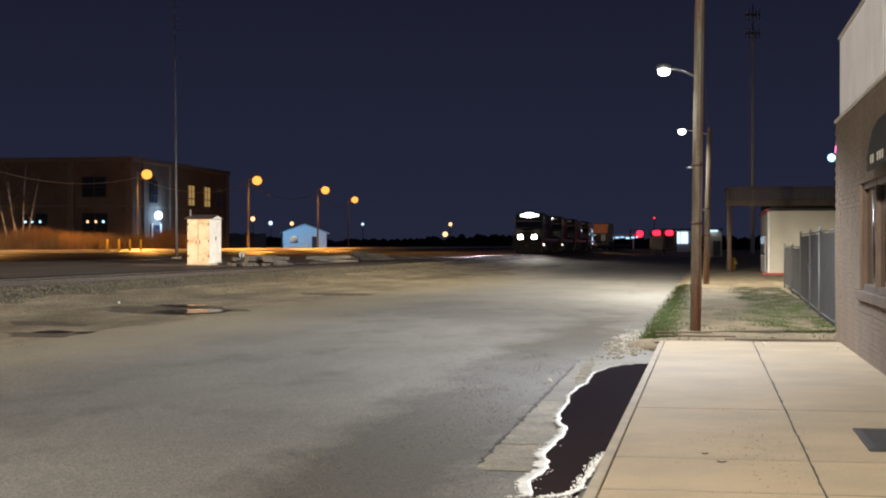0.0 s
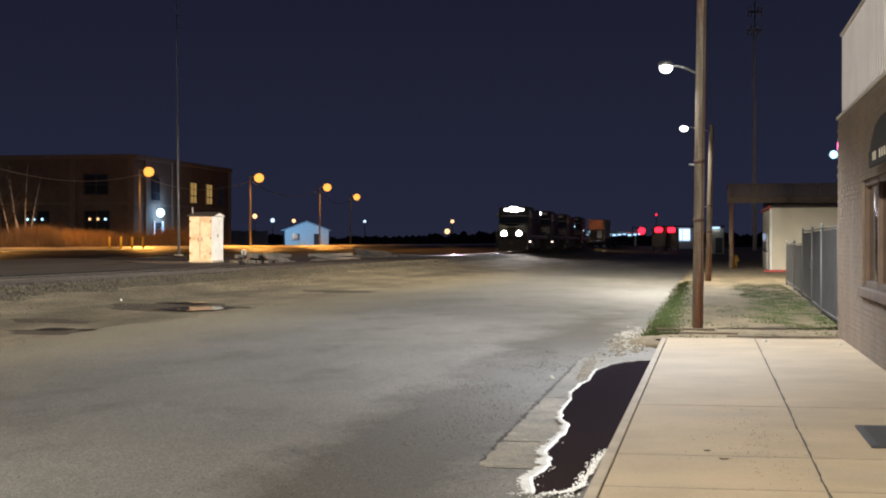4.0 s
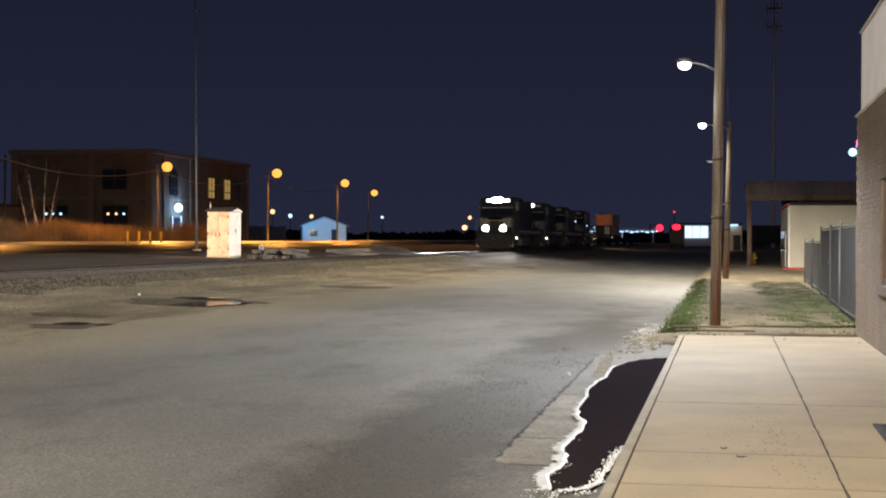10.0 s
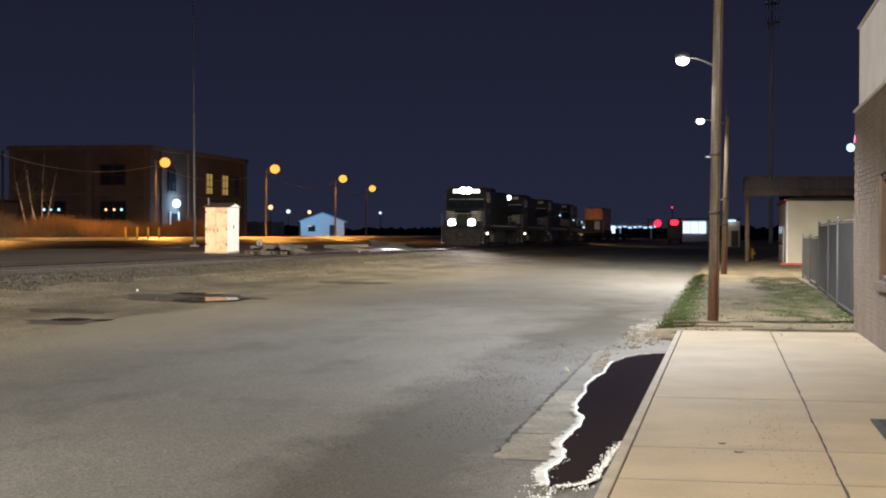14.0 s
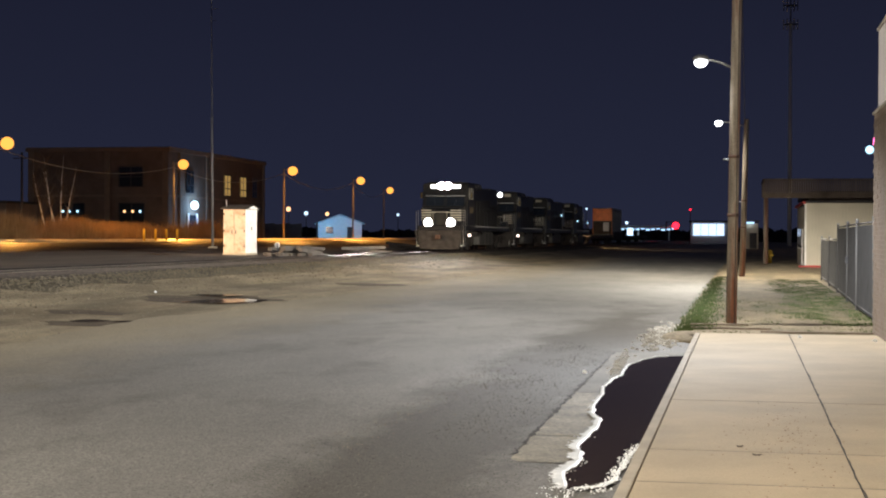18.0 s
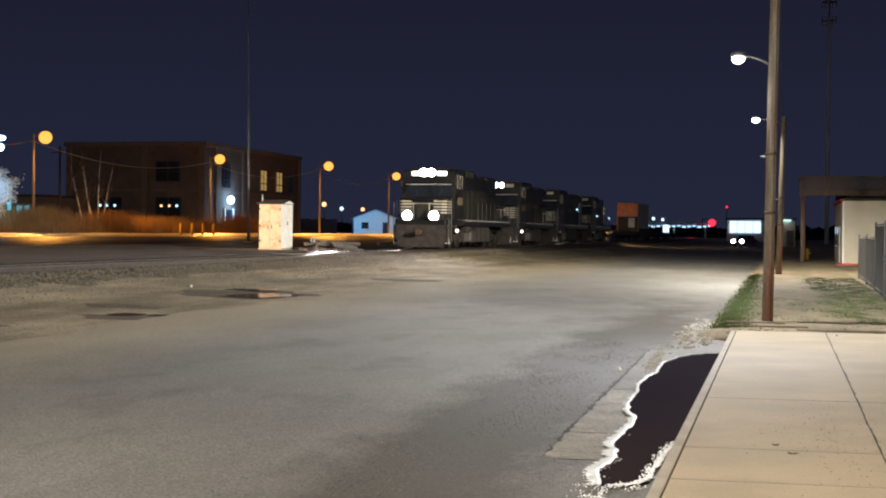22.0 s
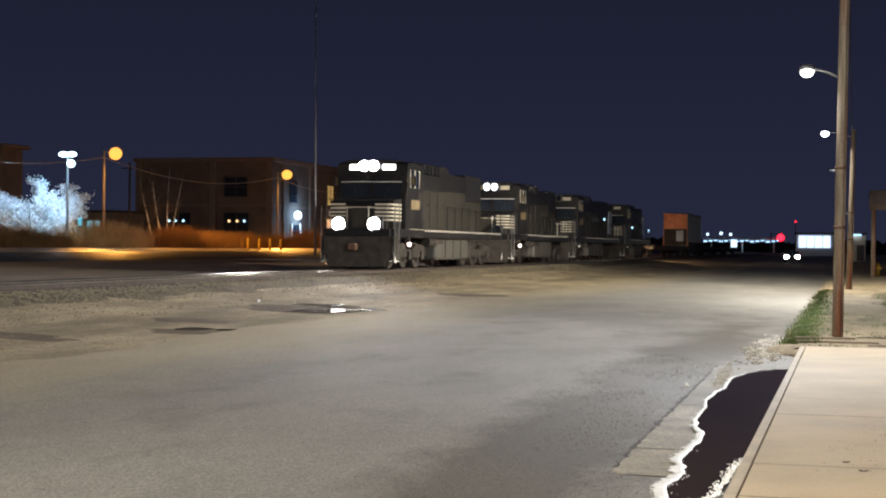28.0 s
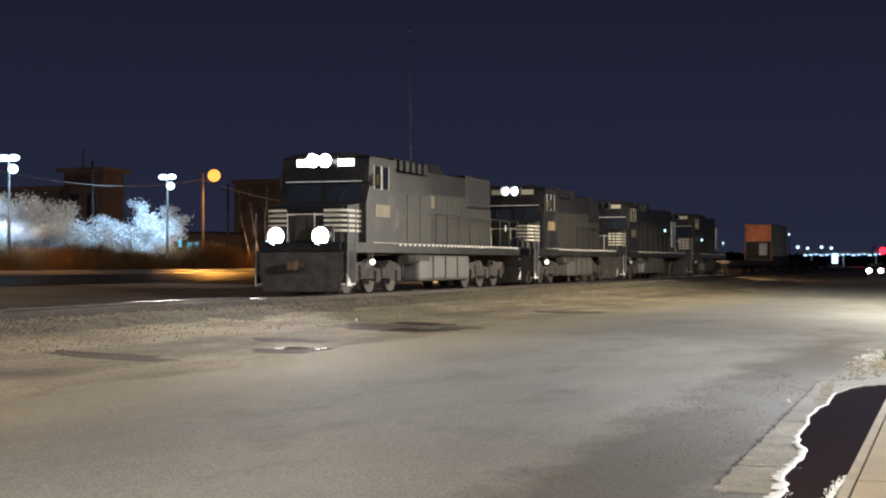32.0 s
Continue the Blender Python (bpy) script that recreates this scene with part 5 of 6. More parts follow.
def tree(x, y, h, spread, leaf_mat, bark_mat, leaves, name, label, seed, leaf=0.042):
    rnd = random.Random(seed)
    t = thing(name, label, "tree", pose(x, y, height(x) - 0.05), name + "s")
    bm = bmesh.new()
    tips = []

    def grow(p, d, length, r, depth):
        q = p + d * length
        tube(bm, p, q, r, r * 0.68, 7 if depth < 2 else 5, False)
        if depth >= 2:
            tips.append((p, q))
        if depth == 4:
            return
        for _ in range(3 if depth else 8):
            a = rnd.uniform(0, 6.283)
            out = Vector((math.cos(a), math.sin(a), 0))
            nd = (d * rnd.uniform(0.45, 0.95) + out * rnd.uniform(0.25, 0.85) * spread).normalized()
            grow(p.lerp(q, rnd.uniform(0.55, 1.0)), nd, length * (rnd.uniform(1.3, 2.3) if depth == 0 else rnd.uniform(0.5, 0.72)), r * 0.55, depth + 1)

    grow(Vector((0, 0, 0)), Vector((rnd.uniform(-.05, .05), 0, 1)).normalized(), h * 0.15, h * 0.02, 0)
    part("trunk", bm, bark_mat, t)
    if leaves:
        verts, faces = [], []
        for _ in range(leaves):
            p, q = rnd.choice(tips)
            c = p.lerp(q, rnd.random()) + Vector((rnd.gauss(0, .2), rnd.gauss(0, .2), rnd.gauss(0, .2)))
            turn = Euler((rnd.uniform(0, 6.3), rnd.uniform(0, 6.3), 0)).to_matrix()
            s = leaf * rnd.uniform(0.6, 1.4)
            k = len(verts)
            for u, v in ((-1, -.6), (.2, -1), (1, .3), (-.3, 1)):
                verts.append(tuple(c + turn @ Vector((u * s, v * s, 0))))
            faces.append((k, k + 1, k + 2, k + 3))
        me = bpy.data.meshes.new("crown")
        me.from_pydata(verts, [], faces)
        me.materials.append(leaf_mat)
        part("crown", me, None, t, "crown of white blossom")
    return t


for i, (x, y, h) in enumerate(((-57.5, 83.5, 8.0), (-59.0, 89.6, 8.6), (-58.8, 101.6, 8.4), (-59.0, 104.4, 6.6), (-62.0, 98.5, 7.4), (-58.5, 77.0, 8.0), (-61.5, 87.0, 8.0), (-60.0, 93.5, 7.6), (-59.5, 81.0, 7.0))):
    tree(x, y, h, 1.25, M["blossom"], M["bark_pale"], 17000, "blossom_tree", "white blossoming tree lit from the lot lamp", 20 + i)


def birch(x, y, h, lean, seed):
    rnd = random.Random(seed)
    t = thing("birch_tree", "bare white-barked birch tree", "tree", pose(x, y, height(x) - 0.05), "birch trees")
    bm = bmesh.new()
    p = Vector((0, 0, 0))
    spine = [p]
    for i in range(7):
        p = p + Vector((lean * h / 7 + rnd.gauss(0, .05), rnd.gauss(0, .08), h / 7))
        spine.append(p)
    for i in range(7):
        tube(bm, spine[i], spine[i + 1], 0.095 * (1 - i / 7.6), 0.095 * (1 - (i + 1) / 7.6), 8, False)
    part("trunk", bm, M["birch"], t, "white peeling trunk")
    bm = bmesh.new()
    for _ in range(26):
        k = rnd.uniform(2.5, 6.9)
        a = spine[int(k)].lerp(spine[int(k) + 1], k % 1)
        d = rnd.uniform(0, 6.283)
        ln = rnd.uniform(0.5, 1.5)
        b = a + Vector((math.cos(d) * ln * 0.6, math.sin(d) * ln * 0.6, ln * 0.8))
        tube(bm, a, b, 0.028, 0.012, 5, False)
        for _ in range(3):
            e = rnd.uniform(0, 6.283)
            m = a.lerp(b, rnd.uniform(0.4, 1))
            tube(bm, m, m + Vector((math.cos(e) * 0.35, math.sin(e) * 0.35, 0.45)), 0.01, 0.004, 4, False)
    tagged(part("crown", bm, M["bark"], t), kind="stuff")


for i, (x, y, h, lean) in enumerate(((-62.4, 130.2, 6.4, -0.30), (-62.3, 130.8, 7.6, -0.10), (-62, 131.6, 7.9, 0.04), (-62.1, 131.0, 6.6, -0.20), (-61.8, 132.0, 6.8, 0.16))):
    birch(x, y, h, lean, 40 + i)

# Made-up pole out of view for the two added yard lamps.
fl = thing("flood_lamp", "unseen pole lamp added to brighten the yard and signal case", "street lamp", pose(-42.9, 49.8, height(-42.9)))
rod("post", M["timber"], fl, (0, 0, -0.2), (0, 0, 8.3), 0.15, 0.1)
bm = bmesh.new()
dome(bm, (0.35, 0.3, 7.75), 0.3, 0.3, 0.2)
part("lantern", bm, G["sodium"], fl, "glowing orange lantern")

# ---- buildings beyond the far street ----
far = thing("brick_building", "two-storey brick building with stone pilasters", "building")
bar("wall", M["far_brick"], far, -90.6, -71.5, 183, 222.5, 0.5, 12.2)
bar("cornice", M["far_stone"], far, -90.9, -71.25, 182.75, 222.7, 12.2, 12.75, bevel=0.04)
bar("string_course", M["far_stone"], far, -90.7, -71.4, 182.9, 222.6, 6.4, 6.7)
for x in (-71.9, -79.7, -90.2):
    bar("pilaster", M["far_stone"], far, x - 0.35, x + 0.35, 182.8, 183, 0.6, 12.2)
for y in (187.0, 197.0, 221.8):
    bar("pilaster", M["far_stone"], far, -71.5, -71.3, y - 0.35, y + 0.35, 0.6, 12.2)


def far_window(x0, x1, z0, z1, lit=None, side=False):
    if side:
        w = bar("window", lit or M["glass"], far, -71.46, -71.40, x0, x1, z0, z1)
        for k in (x0, (x0 + x1) / 2, x1):
            bar("window_frame", M["dark_metal"], w, -71.42, -71.34, k - 0.07, k + 0.07, z0, z1)
        for z in (z0, z0 + (z1 - z0) * 0.35, z1):
            bar("window_frame", M["dark_metal"], w, -71.42, -71.34, x0, x1, z - 0.06, z + 0.06)
    else:
        w = bar("window", lit or M["glass"], far, x0, x1, 182.90, 182.96, z0, z1)
        for k in (x0, (x0 + x1) / 2, x1):
            bar("window_frame", M["dark_metal"], w, k - 0.07, k + 0.07, 182.84, 182.92, z0, z1)
        for z in (z0, (z0 + z1) / 2, z1):
            bar("window_frame", M["dark_metal"], w, x0, x1, 182.84, 182.92, z - 0.06, z + 0.06)
    return w


for x in (-86.2, -78.1):
    a = far_window(x, x + 3.4, 3.2, 5.6)
    if x > -80:
        far_window(x, x + 3.2, 7.7, 10.2)
    # Glowing domes stand in for lamp reflections in the window glass.
    for k, g in ((0.5, G["ice"]), (1.4, G["ice"]), (2.5, G["ice"])) if x < -80 else ((0.8, G["amber"]), (1.9, G["amber"]), (2.9, G["ice"])):
        bm = bmesh.new()
        dome(bm, (x + k, 182.75, 4.55), 0.16, 0.1, 0.16)
        part("window_glint", bm, g, far, "small glowing dome imitating a lamp reflection in the glass")
for y, lit in ((189.2, None), (204.0, G["window"]), (210.9, G["window"])):
    far_window(y, y + 2.6, 7.1, 10.0, lit, True)
far_window(216.5, 218.5, 7.1, 10.0, None, True)
dd = bar("door", M["glass"], far, -71.45, -71.38, 190.0, 192.8, 1.1, 4.2)
bar("door_frame", M["white_paint"], dd, -71.42, -71.30, 192.8, 193.2, 1.1, 4.4)
bar("door_frame", M["white_paint"], dd, -71.42, -71.30, 189.6, 190.0, 1.1, 4.4)
bm = bmesh.new()
dome(bm, (-71.1, 191.4, 5.5), 0.5, 0.6, 0.55)
part("door_lamp", bm, G["ice_hot"], far, "bright ice-white lamp over the door")
lamp(-69.8, 191.4, 5.2, 900, ICE, 0.4)

tow = thing("brick_tower", "red brick tower with a pale cornice", "building")
bar("wall", M["far_brick"], tow, -89.2, -84.5, 140, 144.2, 0.8, 11.3)
bar("cornice", M["far_stone"], tow, -89.9, -83.9, 139.4, 144.8, 11.3, 11.75, bevel=0.05)
bar("wing", M["far_brick"], tow, -120, -89.3, 141, 150, 0.8, 9.6)
bar("wing_roof", M["far_stone"], tow, -120, -89.3, 140.6, 150.4, 9.6, 9.95)
rod("flagpole", M["dark_metal"], tow, (-87.0, 140.2, 11.7), (-87.0, 140.2, 13.6), 0.06)
for x in (-88.4, -86.4):
    w = bar("window", M["glass"], tow, x, x + 1.0, 139.96, 140.0, 6.5, 9)
    bar("window_frame", M["far_stone"], w, x - 0.1, x + 1.1, 139.92, 139.98, 6.3, 6.5)

gs = thing("glass_shop", "low dark shop with cyan lit windows beyond the trees", "shop")
bar("wall", M["far_stone"], gs, -99, -84.5, 165, 173, 0.8, 5.2)
bar("roof", M["roof_dark"], gs, -99.3, -84.2, 164.7, 173.3, 5.2, 5.5)
for x0, x1, z0, z1 in ((-95.4, -94.9, 3.4, 4.4), (-89.2, -88.7, 3.6, 4.6), (-87.95, -87.3, 3.0, 4.2), (-87.0, -86.35, 3.0, 4.2)):
    w = bar("window", G["cyan"], gs, x0, x1, 164.94, 165.0, z0, z1, label="cyan lit window")
    bar("window_frame", M["dark_metal"], w, x0 - 0.08, x1 + 0.08, 164.92, 165.0, z0 - 0.1, z0)

yf = thing("yard_fence", "low dark blue board fence before the white house", "fence")
for i in range(8):
    x = -77.4 + i * 0.92
    bar("board", M["fence_blue"], yf, x, x + 0.88, 238.0 - 0.1 * i, 238.08 - 0.1 * i, 0.9, 3.4 + 0.08 * (i % 3))
for i in range(4):
    x = -77.4 + i * 2.45
    bar("fence_post", M["dark_metal"], yf, x - 0.07, x + 0.07, 238.1 - 0.26 * i, 238.25 - 0.26 * i, 0.8, 3.5)

hs = thing("white_house", "small white gabled house lit blue at night", "house", pose(-67.2, 251, 1.05, 0, 0, 18))
bar("wall", M["white_paint"], hs, -3.7, 3.7, 0, 9, 0, 2.6)
bm = bmesh.new()
prism(bm, [(-3.7, 2.6), (3.7, 2.6), (0, 4.0)], "y", 0.0, 9.0)
part("gable", bm, M["white_paint"], hs)
for s in (-1, 1):
    bm = bmesh.new()
    prism(bm, [(s * 4.2, 2.45), (0, 4.05), (0, 4.2), (s * 4.2, 2.6)], "y", -0.4, 9.4)
    part("roof", bm, M["white_metal"], hs)
wd = bar("window", M["glass"], hs, -2.4, -1.2, -0.05, 0.0, 1.0, 2.0)
bar("window_frame", M["dark_metal"], wd, -2.5, -1.1, -0.08, -0.04, 0.9, 1.0)
bar("door", M["dark_metal"], hs, 1.2, 2.2, -0.05, 0.0, 0.0, 2.0)
lamp(-67.5, 240, 5.5, 3200, (0.13, 0.50, 1.0), 0.3, 120, (-66.5, 252, 2.0))


def far_lamp(x, y, z, r, g, base=None):
    p = thing("distant_lamp", "small distant lamp on a dark pole", "street lamp", pose(x, y, 0), "distant lamps")
    bm = bmesh.new()
    dome(bm, (0, 0, z), r, r, r)
    part("globe", bm, g, p)
    rod("post", M["dark_metal"], p, (0, 0.1, height(x) - 0.1 if base is None else base), (0, 0.1, z), 0.07)


for x, y, z, r, g in ((-87.3, 287, 6.7, .45, G["amber"]), (-84, 288, 5.9, .38, G["white"]), (-80, 289, 5.8, .36, G["amber"]), (-66.6, 292.5, 5.7, .25, G["white"]),
                      (-49.7, 295.9, 5.7, .35, G["amber"]), (-49.9, 291, 3.7, .5, G["amber"]), (-28.5, 298.6, 4.5, .32, G["white"]), (-26.7, 299, 4.3, .28, G["white"]),
                      (-24.1, 299, 4.5, .32, G["white"]), (-22.3, 299, 4.3, .3, G["white"]), (-30.1, 298.5, 7.0, .2, G["white"]), (-10.1, 300, 6.9, .15, G["red"])):
    far_lamp(x, y, z, r, g)

# ---- shops and signals far down the street ----
st = thing("lit_shop", "far shop with a brightly lit white front", "shop")
bar("wall", M["white_paint"], st, -13.4, -3.2, 400.3, 412, -0.2, 5.4)
bar("front", G["front"], st, -12.8, -4.8, 400.1, 400.25, 2.0, 5.0, label="glowing white shop front")
bar("roof", M["roof_dark"], st, -13.8, -2.8, 399.9, 412.4, 5.4, 5.8)
for i in range(5):
    bar("mullion", M["dark_metal"], st, -12.8 + i * 2, -12.7 + i * 2, 400.0, 400.1, 2.0, 5.0)
can = thing("station_canopy", "far filling station canopy with a row of white lights", "canopy")
bar("canopy_roof", M["white_paint"], can, -37, -17, 399.5, 408, 3.9, 4.5)
for i in range(15):
    bar("strip_light", G["strip"], can, -36.7 + i * 1.32, -35.7 + i * 1.32, 399.3, 399.45, 3.35 + 0.15 * ((i * 7) % 3 - 1), 3.72 + 0.08 * ((i * 7) % 3 - 1), bevel=0.1)
for x in (-35, -27, -19):
    rod("column", M["white_paint"], can, (x, 403, -0.1), (x, 403, 3.9), 0.2)
bar("kiosk", G["white"], can, -29.9, -28.4, 402, 403, 1.3, 4.4, label="lit kiosk window")
gar = thing("far_garage", "far pale garage with a white strip light over its door", "garage")
bar("wall", M["beige"], gar, 0.35, 2.1, 220, 226, -0.1, 3.55)
bar("strip_light", G["strip"], gar, 0.3, 1.55, 219.8, 219.95, 3.5, 3.75, bevel=0.05, label="glowing white strip light")
bar("roof", M["roof_dark"], gar, 0.1, 2.3, 219.9, 226.2, 3.76, 3.95)
bar("door", M["dark_metal"], gar, 0.9, 1.9, 219.94, 219.99, 0.0, 2.2)
lamp(0.9, 219.5, 3.6, 12, (0.8, 0.9, 1.0), 0.2)
sig = thing("traffic_signal", "red traffic signal on a mast arm", "traffic signal")
rod("post", M["dark_metal"], sig, (-19.5, 398, -0.1), (-19.5, 398, 5.6), 0.14)
rod("mast_arm", M["dark_metal"], sig, (-19.5, 398, 5.4), (-16.6, 398, 5.4), 0.08)
bar("signal_head", M["dark_metal"], sig, -17.6, -16.6, 398.05, 398.3, 3.2, 5.3)
bm = bmesh.new()
dome(bm, (-17.1, 397.9, 4.5), 0.9, 0.3, 0.9)
part("red_lens", bm, G["red"], sig, "glowing red lens")

twr = thing("monopole_tower", "tall slim monopole tower with antennas far away", "tower", pose(8.7, 300, 0))
rod("monopole", M["white_paint"], twr, (0, 0, -0.2), (0, 0, 43), 0.42, 0.3)
for z in (42.4, 46.0):
    for a in range(6):
        c, s = math.cos(a * 1.047), math.sin(a * 1.047)
        bar("antenna_panel", M["white_metal"], twr, 1.3 * c - 0.1, 1.3 * c + 0.1, 1.3 * s - 0.1, 1.3 * s + 0.1, z - 1.0, z + 1.0)
    rod("antenna_ring", M["steel"], twr, (0, 0, z - 0.04), (0, 0, z + 0.04), 1.4)
rod("spire", M["steel"], twr, (0, 0, 43), (0, 0, 48), 0.15)

# far woods along the horizon
verts, faces = [], []
rw = random.Random(8)
for i in range(6000):
    x = rw.uniform(-420, 300)
    y = 520 + rw.uniform(-30, 60)
    s = rw.uniform(0.7, 1.6)
    z = rw.random() ** 1.3 * (3.2 + 1.8 * noise.noise((x * 0.02, 3, 0)))
    k = len(verts)
    for u, v in ((-1, -.7), (.9, -1), (1.1, .6), (0, 1.2), (-1, .5)):
        verts.append((x + u * s, y + rw.uniform(-1, 1), max(0, z + v * s)))
    faces.append((k, k + 1, k + 2, k + 3, k + 4))
me = bpy.data.meshes.new("far_woods")
me.from_pydata(verts, [], faces)
me.materials.append(M["far_wood"])
tagged(new("far_woods", me), "dark woods along the horizon at night", "trees", kind="stuff")

# ---- train ----


def disc(bm, c, r, y0, y1, n=20):
    tube(bm, (c[0], y0, c[1]), (c[0], y1, c[1]), r, r, n)


def hood_ring(x, z, r, y0, y1, n=20):
    """A short open tube round a lamp lens."""
    bm = bmesh.new()
    rings = []
    for y, k in ((y0, r), (y1, r), (y1, r + 0.02), (y0, r + 0.02)):
        rings.append([bm.verts.new((x + k * math.cos(6.2832 * i / n), y, z + k * math.sin(6.2832 * i / n))) for i in range(n)])
    for a, b in ((0, 1), (1, 2), (2, 3), (3, 0)):
        for i in range(n):
            bm.faces.new((rings[a][i], rings[a][(i + 1) % n], rings[b][(i + 1) % n], rings[b][i]))
    return bm


def truck(t, y):
    """A three-axle truck under the locomotive."""
    tr = bar("truck", M["loco_under"], t, -0.35, 0.35, y - 1.9, y + 1.9, 0.55, 1.0, bevel=0.04)
    for s in (-1, 1):
        bm = bmesh.new()
        prism(bm, [(y - 2.5, 0.62), (y - 2.4, 0.95), (y - 1.1, 1.02), (y - 0.8, 0.8), (y + 0.8, 0.8), (y + 1.1, 1.02), (y + 2.4, 0.95), (y + 2.5, 0.62), (y + 1.9, 0.45), (y - 1.9, 0.45)], "x", s * 1.0 - 0.07, s * 1.0 + 0.07)
        part("side_frame", bm, M["loco_under"], tr)
    for k in (-1.95, 0, 1.95):
        for s in (-1, 1):
            bm = bmesh.new()
            tube(bm, (s * 0.68, y + k, 0.53), (s * 0.82, y + k, 0.53), 0.53, 0.53, 24)
            tube(bm, (s * 0.66, y + k, 0.53), (s * 0.69, y + k, 0.53), 0.56, 0.56, 24)
            part("wheel", bm, M["wheel"], tr, "grimy steel wheel")
            bar("axle_box", M["loco_under"], tr, s * 1.09 - 0.06, s * 1.09 + 0.06, y + k - 0.2, y + k + 0.2, 0.35, 0.72, bevel=0.03)
        for s in (-1, 1):
            rod("spring", M["loco_under"], tr, (s * 1.05, y + k + 0.45, 0.5), (s * 1.05, y + k + 0.45, 0.9), 0.09, n=10)


def locomotive(lead, dim, label):
    """Front at y = 0, facing -y; z = 0 on the rail head; 22.6 m long."""
    t = thing("locomotive", label, "locomotive", group="locomotives of the train")
    D = 0.34     # set-back of the nose and pilot
    K, U, W = M["loco_black"], M["loco_under"], M["loco_grey"]
    bar("frame", K, t, -1.5, 1.5, 0.75 + D, 22.2, 1.28, 1.62, bevel=0.02)
    bm = bmesh.new()
    for i in range(34):
        box(bm, 1.5, 1.512, 5.6 + i * 0.48, 5.6 + i * 0.48 + 0.22, 1.54, 1.60)
        box(bm, -1.512, -1.5, 5.6 + i * 0.48, 5.6 + i * 0.48 + 0.22, 1.54, 1.60)
    tagged(part("sill_stripe", bm, M["reflector"], t, "white reflective dashes along the sill"), kind="stuff")
    for s in (-1, 1):
        bar("sill_edge", M["stripe"], t, s * 1.507 - 0.006, s * 1.507 + 0.006, 3.2, 21.4, 1.605, 1.622, label="dusty pale sill edge")
    # pilot, anticlimber and steps
    bm = bmesh.new()
    prism(bm, [(-1.4, 1.3), (1.4, 1.3), (1.4, 0.55), (1.25, 0.10), (0.3, 0.08), (-0.3, 0.08), (-1.25, 0.10), (-1.4, 0.55)], "y", 0.62 + D, 0.8 + D)
    part("pilot", bm, U, t, "dark grimy snowplough pilot")
    bm = bmesh.new()
    prism(bm, [(-1.3, 0.62), (1.3, 0.62), (1.2, 0.10), (-1.2, 0.10)], "y", 0.46 + D, 0.63 + D)
    part("plough", bm, U, t)
    bar("anticlimber", K, t, -1.35, 1.35, 0.55 + D, 0.9 + D, 1.30, 1.60, bevel=0.04)
    rod("coupler", M["rust"], t, (0, D - 0.1, 0.88), (0, D + 0.8, 0.88), 0.12)
    bar("coupler_head", M["rust"], t, -0.16, 0.16, D - 0.15, D + 0.15, 0.74, 1.02, bevel=0.05)
    for s in (-1, 1):
        for z in (0.3, 0.62, 0.95, 1.28):
            bar("step", M["reflector"] if z < 0.4 else U, t, s * 1.42 - 0.14, s * 1.42 + 0.14, 0.65 + D, 1.25 + D, z, z + 0.04)
        rod("grab_iron", M["post_steel"], t, (s * 1.54, 0.62 + D, 0.4), (s * 1.54, 0.66 + D, 2.5), 0.02, n=8)
        rod("grab_iron", M["post_steel"], t, (s * 1.54, 1.28 + D, 0.4), (s * 1.54, 1.30 + D, 2.6), 0.02, n=8)
        bar("step_plate", U, t, s * 1.50 - 0.02, s * 1.50 + 0.02, 0.6 + D, 1.3 + D, 0.3, 1.3)
        for tip, toe in ((0.60 + D, 1.02 + D), (22.12, 21.7)):
            bm = bmesh.new()
            prism(bm, [(tip, 0.26), (toe, 0.26), (tip, 0.64)], "x", s * 1.53 - 0.008, s * 1.53 + 0.008)
            part("step_gusset", bm, M["reflector"], t, "white triangular step gusset")
        for z in (0.3, 0.7, 1.1):
            bar("step", U, t, s * 1.42 - 0.14, s * 1.42 + 0.14, 21.6, 22.1, z, z + 0.04)
        rod("front_rail", M["stripe"], t, (s * 0.45, 0.62 + D, 1.6), (s * 0.45, 0.62 + D, 2.5), 0.018, n=8)
    # nose with a sloping top and bevelled corners
    bm = bmesh.new()
    prism(bm, [(0.95 + D, 1.62), (0.95 + D, 2.5), (1.15 + D, 2.74), (2.75, 2.86), (2.75, 1.62)], "x", -1.32, 1.32)
    bmesh.ops.bevel(bm, geom=[e for e in bm.edges if e.calc_length() < 1.5 and abs(e.verts[0].co.y - 0.95 - D) < 0.01 and abs(e.verts[1].co.y - 0.95 - D) < 0.01 and abs(e.verts[0].co.x - e.verts[1].co.x) < 0.01], offset=0.22, segments=3, affect="EDGES")
    nose = part("nose", bm, K, t, "black short nose with white bands")
    for i in range(5):
        z = 1.93 + i * 0.155
        for s in (-1, 1):
            bar("band", M["stripe"], nose, s * 1.325 - 0.012, s * 1.325 + 0.012, 1.17 + D, 2.7, z, z + 0.075)
            bar("band", M["stripe"], nose, s * 0.86 - 0.24, s * 0.86 + 0.24, 0.935 + D, 0.95 + D, z, z + 0.075)
            bm = bmesh.new()
            arc = [(math.sin(k * math.pi / 16), -math.cos(k * math.pi / 16)) for k in range(9)]
            ring = [(s * (1.10 + u * 0.235), 1.17 + D + v * 0.235) for u, v in arc] + [(s * (1.10 + u * 0.19), 1.17 + D + v * 0.19) for u, v in arc[::-1]]
            prism(bm, ring, "z", z, z + 0.075)
            part("corner_band", bm, M["stripe"], nose)
    bar("nose_door", W, nose, -0.34, 0.30, 0.92 + D, 0.95 + D, 1.66, 2.46, bevel=0.01, label="grey nose door")
